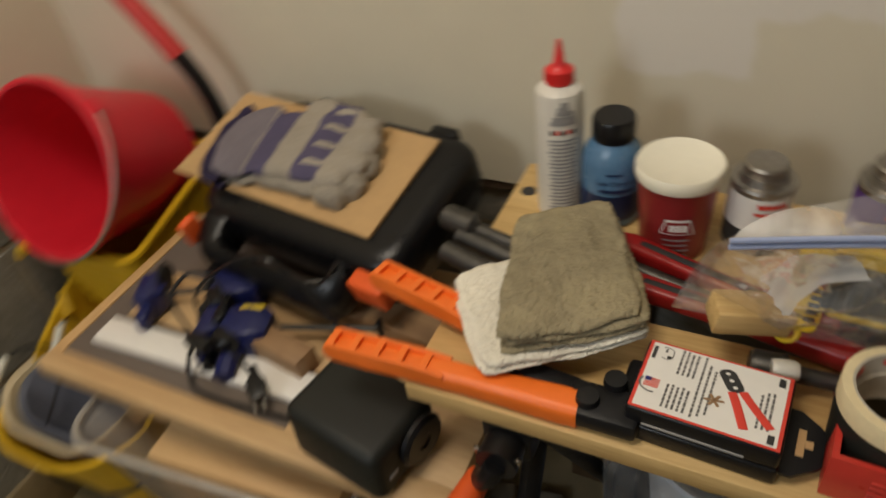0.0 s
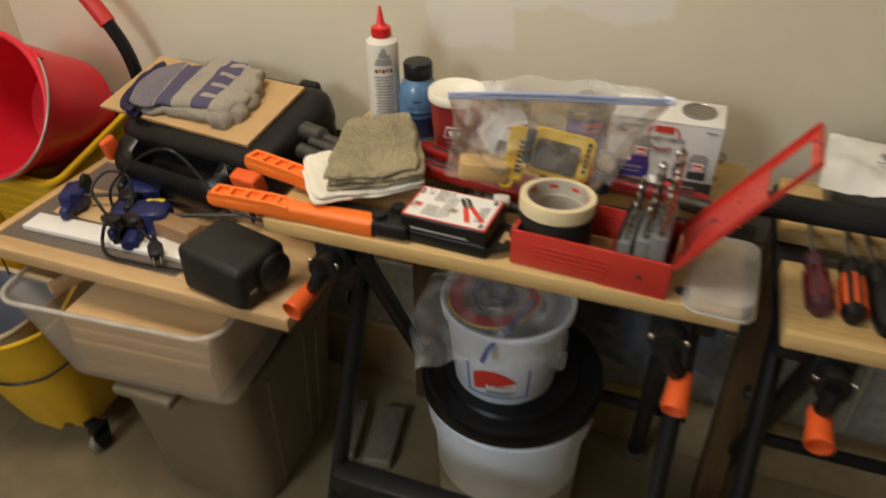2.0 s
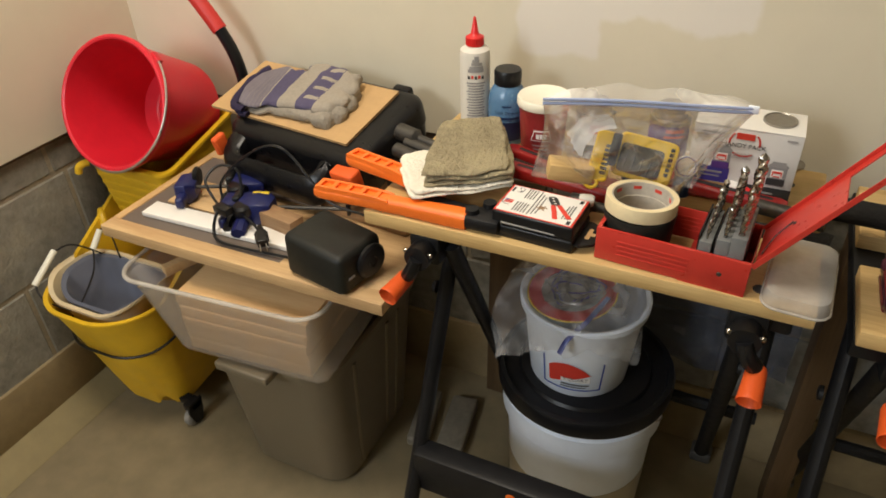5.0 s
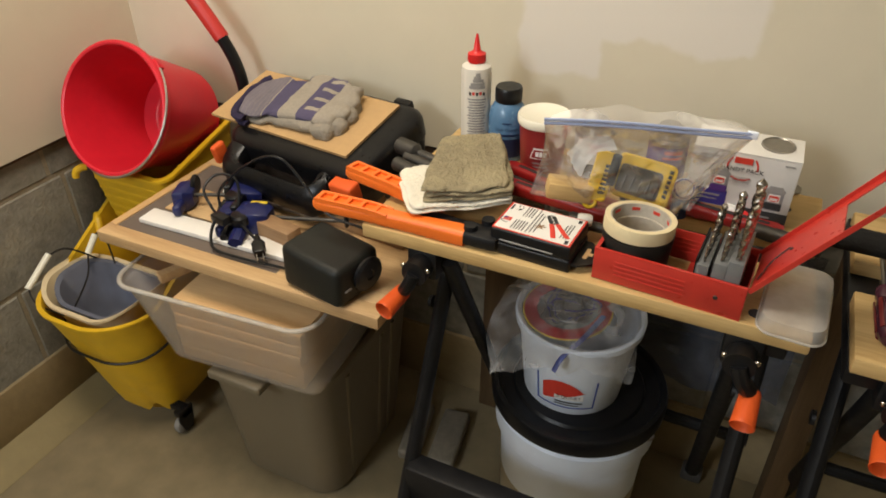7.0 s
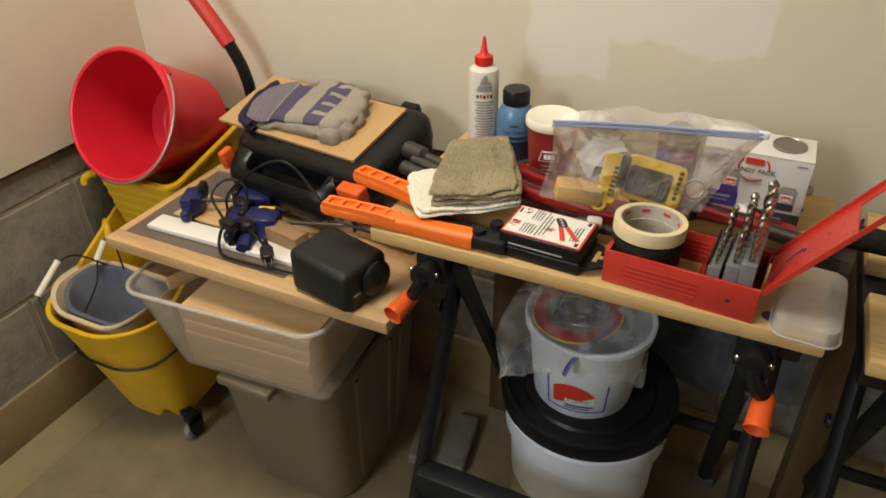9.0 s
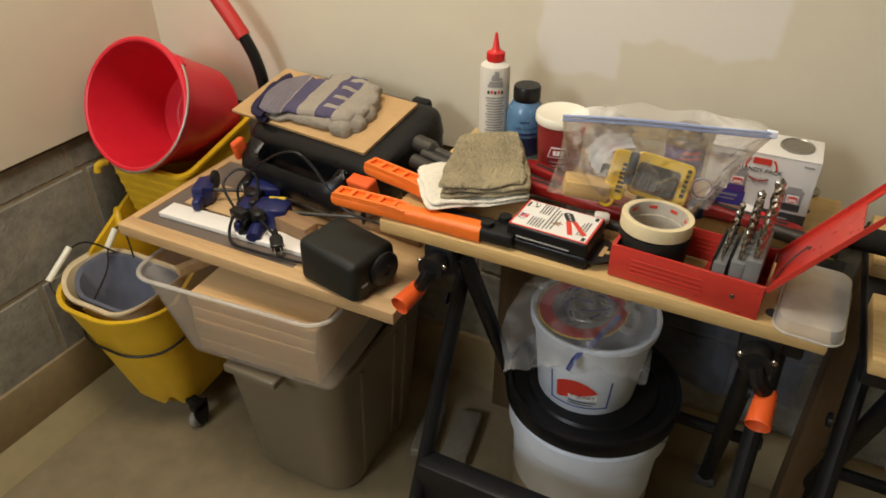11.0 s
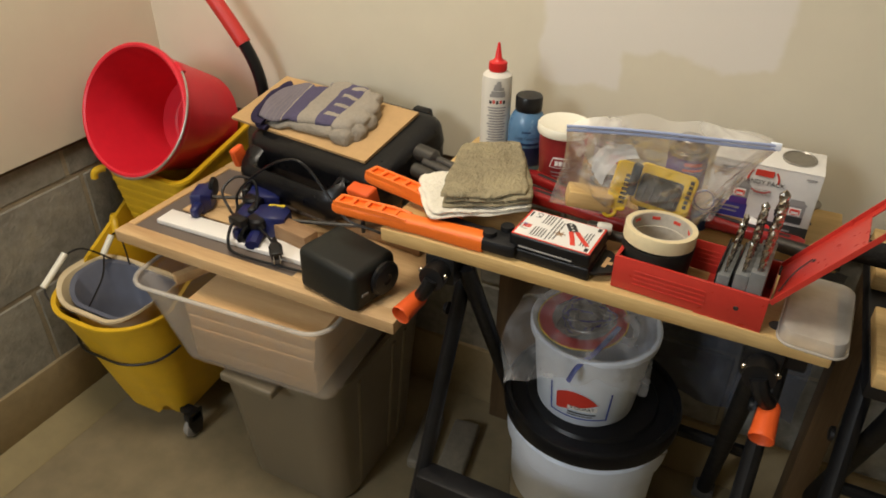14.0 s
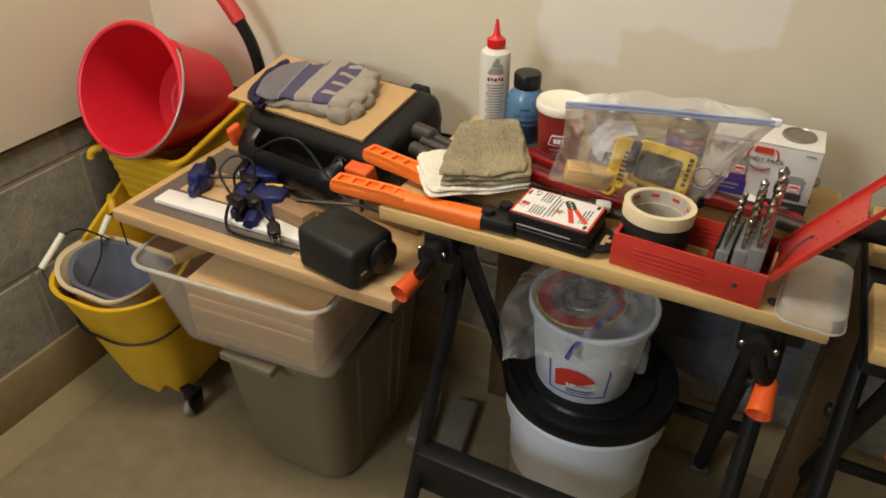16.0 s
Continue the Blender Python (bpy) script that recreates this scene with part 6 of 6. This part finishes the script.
# ---- under the bench ----
def lidded_bucket():
    b = thing("lidded_bucket", pose(0.326, 0.244, 0.0) @ Matrix.Diagonal((1.10, 1.10, 1, 1)), "white plastic bucket with a black snap lid", "bucket")
    part("shell", lathe([(0, 0), (0.124, 0), (0.128, 0.004), (0.138, 0.262), (0.146, 0.266), (0.148, 0.272), (0.149, 0.318), (0.145, 0.322), (0.145, 0.356), (0, 0.356)], 60), M["white_plastic"], b)
    # tan sleeve paints the floor's warm bounce; the bucket itself is white throughout
    part("bounce_band", lathe([(0.1285, 0.004), (0.1292, 0.004), (0.1342, 0.135), (0.1334, 0.135)], 60), M["bounce_tan"], b, "tan band painted for warm light off the floor")
    part("lid", lathe([(0.153, 0.338), (0.157, 0.340), (0.1585, 0.366), (0.155, 0.374), (0.147, 0.375), (0.143, 0.366), (0.119, 0.364), (0.115, 0.370), (0.105, 0.371), (0, 0.369)], 64), M["black_plastic"], b, "black ridged snap lid")
    pts = [(0.148 * math.cos(a), 0.148 * math.sin(a), 0.315 - 0.13 * math.sin(a + 0.3)) for a in [-0.3 + math.pi * i / 24 for i in range(25)]]
    part("bail", tube(pts, 0.0022, 6), M["wire"], b, "thin steel wire bail")
    return b


lidded_bucket()


def pail():
    p = thing("mixing_pail", pose(0.314, 0.232, 0.371) @ Matrix.Diagonal((1.04, 1.04, 1.0, 1)), "white five quart mixing pail with a printed label", "pail")
    part("shell", lathe([(0, 0), (0.0875, 0), (0.0905, 0.004), (0.107, 0.164), (0.115, 0.166), (0.116, 0.180), (0.112, 0.183), (0.105, 0.180), (0.087, 0.008), (0, 0.008)], 52), M["white_plastic"], p)
    face = -83
    wrap_bars("label_frame", [(face, 0.022, 0.106, 0.003)], 0.0925, M["ink_blue"], p, "blue label border")
    for s in (-1, 1):
        for k in range(6):
            wrap_bars("label_frame", [(face + s * 32, 0.027 + 0.012 * k, 0.003, 0.0122)], 0.0930 + 0.0013 * k, M["ink_blue"], p, "blue label border")
    mark = bmesh.new()
    edge = []
    for i in range(21):
        t = i / 20
        a = radians(face - 25 + 46 * t)
        low = 0.036 + 0.030 * max(0.0, t - 0.08) / 0.92
        high = max(low + 0.0006, 0.060 + 0.032 * math.sin(math.pi * min(1.0, 0.12 + 0.9 * t)) ** 0.7)
        edge.append([mark.verts.new(((0.0912 + 0.108 * z) * math.cos(a), (0.0912 + 0.108 * z) * math.sin(a), z)) for z in (low, (low + high) / 2, high)])
    for one, two in zip(edge, edge[1:]):
        for k in (0, 1):
            mark.faces.new((one[k], two[k], two[k + 1], one[k + 1]))
    part("red_mark", mark, M["ink_red"], p, "red domed printed mark")
    wrap_bars("white_tab", [(face + 4, 0.052, 0.052, 0.013)], 0.0966, M["paper"], p, "white lettered tab")
    wrap_bars("print_line", [(face + 4, 0.037, 0.05, 0.003), (face + 2, 0.031, 0.045, 0.0022)], 0.0948, M["ink_black"], p)
    wrap_words("lettering", "5 QUART", 0.0105, M["ink_black"], p, face + 4, 0.052, 0.0968)
    return p


pail()


def coil_bag():
    c = thing("wire_coil", pose(0.293, 0.216, 0.560, 5, -4, 20), "coil of wire in a clear bag with a red card ring", "wire coil")
    part("card_ring", lathe([(0.056, 0.0), (0.080, 0.0), (0.081, 0.001), (0.056, 0.002), (0.056, 0.0)], 48), M["ring_red"], c, "dark red printed card ring")
    part("ring_edge", tube([(0.081 * math.cos(2 * math.pi * i / 48), 0.081 * math.sin(2 * math.pi * i / 48), 0.001) for i in range(48)], 0.0016, 6, True), M["yellow_card"], c, "thin yellow edge")
    part("backing", lathe([(0, -0.004), (0.057, -0.004), (0.057, -0.003), (0, -0.003)], 32), M["coil_back"], c, "grey hazy backing")
    random.seed(5)
    for k in range(9):
        ox, oy = random.uniform(-0.012, 0.012), random.uniform(-0.012, 0.012)
        rx, ry, ph = random.uniform(0.026, 0.046), random.uniform(0.020, 0.044), random.uniform(0, 3)
        pts = []
        for i in range(44):
            a = 2 * math.pi * i / 44
            wob = 1 + 0.14 * math.sin(3 * a + ph) + 0.08 * math.sin(5 * a - ph)
            x, y = rx * wob * math.cos(a), ry * wob * math.sin(a)
            pts.append((ox + x * math.cos(ph) - y * math.sin(ph), oy + x * math.sin(ph) + y * math.cos(ph), 0.004 + 0.001 * k + 0.003 * math.sin(2 * a + ph)))
        part("wire_loop", tube(pts, 0.0015, 6, True), M["steel"] if k % 3 else M["ink_violet"], c)
    # the film lies over the coil and hangs down the pail
    bag = bmesh.new()
    n = 44
    rows = []
    for i in range(n + 1):
        row = []
        for j in range(n + 1):
            u, v = i / n * 2 - 1, j / n * 2 - 1
            x = 0.145 * u * (1.12 if u < 0 else 1.0) + 0.012 * noise.noise((v * 3, 1, 0))
            y = 0.135 * v * (1.15 if v < 0 else 0.75) + 0.012 * noise.noise((u * 3, 5, 0))
            if x < 0:
                x *= 1 - 0.42 * max(0.0, v + 0.25)
            r = math.hypot(x - 0.012, y - 0.010)
            over = max(0.0, r - 0.112)
            crease = abs(noise.noise((x * 26, y * 20, 0.3))) + 0.5 * abs(noise.noise((x * 60, y * 48, 3.3)))
            z = 0.012 + 0.012 * crease - over * (0.35 if x < -0.03 else 0.9)
            k = 1 - (0.25 if x < -0.03 else 0.55) * over / max(r, 0.01)
            row.append(bag.verts.new((x * k, y * k, z)))
        rows.append(row)
    for i in range(n):
        for j in range(n):
            bag.faces.new((rows[i][j], rows[i + 1][j], rows[i + 1][j + 1], rows[i][j + 1]))
    part("bag_film", bag, M["thin_bag"], c, "crumpled clear plastic film", None, 180)
    part("blue_tie", tube(glide([(0.062, -0.03, 0.010), (0.02, -0.085, 0.006), (-0.014, -0.112, -0.008), (-0.03, -0.126, -0.030)], 5), 0.005, 6, flat=0.3), M["tie_blue"], c, "blue strip")
    return c


coil_bag()


def paver(at, w, label):
    o = part("concrete_bar", slab(-w / 2, w / 2, -0.085, 0.085, 0, 0.030, 0.008, 3), M["dull_bar"], None, "", at)
    return tagged(o, label, "concrete bar", "grey bars on the floor")


paver(pose(-0.058, 0.262, 0.0, 0, 0, 12), 0.052, "narrow grey bar lying on the floor under the bench")
paver(pose(0.026, 0.272, 0.0, 0, 0, 9), 0.066, "wide grey bar lying on the floor beside another")


def lean_board(at, w, h, t, label):
    o = part("leaning_board", slab(-w / 2, w / 2, -t / 2, t / 2, 0, h, 0.002), M["old_wood"], None, "", at)
    return tagged(o, label, "board", "boards behind the benches")


lean_board(pose(0.10, 0.435, 0.0, -2, 0, 0), 0.12, 0.62, 0.019, "brown board leaning on the wall behind the bench")
lean_board(pose(0.736, 0.345, 0.0, -2, 0, 0), 0.042, 0.735, 0.085, "brown wooden stud standing between the two benches")


def plastic_sheet():
    bm = bmesh.new()
    n = 24
    rows = []
    for i in range(n + 1):
        row = []
        for j in range(n + 1):
            u, v = i / n, j / n
            p = Vector((0.36 + 0.34 * u, 0.42 + 0.012 * math.sin(u * 9) - 0.015 * (1 - v), 0.30 + 0.36 * v))
            p += 0.007 * noise.noise_vector(Vector((u * 7, v * 5, 2.0)))
            row.append(bm.verts.new(p))
        rows.append(row)
    for i in range(n):
        for j in range(n):
            bm.faces.new((rows[i][j], rows[i + 1][j], rows[i + 1][j + 1], rows[i][j + 1]))
    ob = part("plastic_sheet", bm, M["grey_film"], None, "", None, 180)
    return tagged(ob, "bluish clear plastic sheet hanging behind the bench", "plastic sheet")


plastic_sheet()


# ---- on the second bench ----
def screwdriver(at, label, handle, length=0.115, grip=None):
    s = thing("screwdriver", at, label, "screwdriver", "row of screwdrivers")
    prof = [(0, 0), (0.010, 0.001), (0.0145, 0.012), (0.0155, 0.05), (0.0135, 0.080), (0.0105, 0.088), (0.0135, 0.097), (0.0125, length - 0.002), (0.006, length), (0, length)]
    part("handle", lathe(prof, 20, pose(0, 0, 0.0156, -90, 0, 0)), M[handle], s)
    for a in range(0, 360, 45):
        if grip:
            part("grip_stripe", slab(-0.003, 0.003, 0.014, 0.078, 0.0148, 0.0166, 0.0006, at=pose(0, 0, 0.0156) @ pose(0, 0, 0, 0, a, 0)), M[grip], s)
    part("blade", lathe([(0, 0), (0.0034, 0), (0.0034, 0.12), (0.0022, 0.128), (0, 0.128)], 12, pose(0, length, 0.0156, -90, 0, 0)), M["steel"], s, "steel blade")
    return s


ZB = 0.7685
screwdriver(pose(0.744, 0.050, ZB, 0, 0, 1), "screwdriver with a dark purple clear handle", "amber", 0.115, "wine")
screwdriver(pose(0.781, 0.048, ZB, 0, 0, -2), "screwdriver with an orange and black handle", "black_plastic", 0.118, "orange_grip")
screwdriver(pose(0.817, 0.036, ZB, 0, 0, 1), "screwdriver with a plain black handle", "black_plastic", 0.128)
screwdriver(pose(0.855, 0.046, ZB, 0, 0, -1), "screwdriver with a red and black handle", "red_grip", 0.115, "ink_black")
screwdriver(pose(0.902, 0.046, ZB, 0, 0, 1), "screwdriver with a plain black handle", "black_plastic", 0.12)

foam = part("foam_pipe", tube([(0.655, 0.222, 0.822), (0.80, 0.224, 0.818), (1.05, 0.226, 0.812)], 0.018, 18), M["foam"])
tagged(foam, "black foam pipe sleeve lying across the bench", "foam pipe")
bag = part("stone_sample", ruffle(slab(-0.10, 0.10, -0.065, 0.065, 0, 0.075, 0.012, 3), 0.004, 20), M["grey_box"], None, "", pose(0.865, 0.34, ZB, 0, 0, -3))
tagged(bag, "grey plastic-wrapped block on the second bench", "wrapped block")
pap = thing("paper_sheet", pose(0.842, 0.325, ZB + 0.0795, 0, 0, -8), "white printed paper sheet lying on a grey block", "paper")
rows = []
for i in range(25):
    u = i / 24
    rows.append([((u - 0.5) * 0.19, (v - 0.5) * 0.14, 0.006 + 0.009 * noise.noise((u * 3, v * 3, 4)) + 0.005 * noise.noise((u * 9, v * 8, 7)) - 0.05 * max(0, 0.18 - v) * 2) for v in [j / 18 for j in range(19)]])
part("sheet", loft(rows, False, False, False), M["paper"], pap, "", None, 180)
part("print_disc", lathe([(0, 0), (0.011, 0), (0.011, 0.0005), (0, 0.0005)], 20, pose(-0.012, 0.012, 0.0125) @ Matrix.Diagonal((1.3, 1, 1, 1))), M["ink_grey"], pap, "round grey print")
bars("print_mark", [(-0.012, -0.010, 0.04, 0.003), (0.04, 0.012, 0.03, 0.004), (0.04, 0.0, 0.03, 0.006)], M["ink_grey"], pap, pose(0, 0, 0.012))


# ---- pieces of the block walls ----
def block_mesh(length, height, depth):
    return mesh_of("block", slab(0, depth, 0, length - 0.010, 0, height - 0.010, 0.003, 1), M["block"])


course = (0.0, 0.160, 0.3795, 0.599)
heights = (0.160, 0.2195, 0.2195, 0.081)
full = {}
for c, z in enumerate(course):
    h = heights[c]
    me = full.setdefault(h, block_mesh(0.40, h, 0.009))
    y = (0.13, 0.36, 0.163, 0.130)[c]
    first = YB - y
    y0 = y
    while y0 > -1.3:
        ob = new("block", me)
        ob.matrix_basis = pose(XB - 0.009, y0 - 0.40, z)
        ob.parent = block_w
        y0 -= 0.40
    ob = new("block", block_mesh(max(0.03, first), h, 0.009))
    ob.matrix_basis = pose(XB - 0.009, y, z)
    ob.parent = block_w
    x0 = XB + 0.01 + (0.1, 0.3, 0.1, 0.3)[c]
    me_n = mesh_of("block", slab(0, 0.39, 0, 0.009, 0, h - 0.010 + (0.011 if c == 3 else 0), 0.003, 1), M["block"])
    while x0 < 1.6:
        ob = new("block", me_n)
        ob.matrix_basis = pose(x0, YB - 0.003, z)
        ob.parent = block_n
        x0 += 0.40
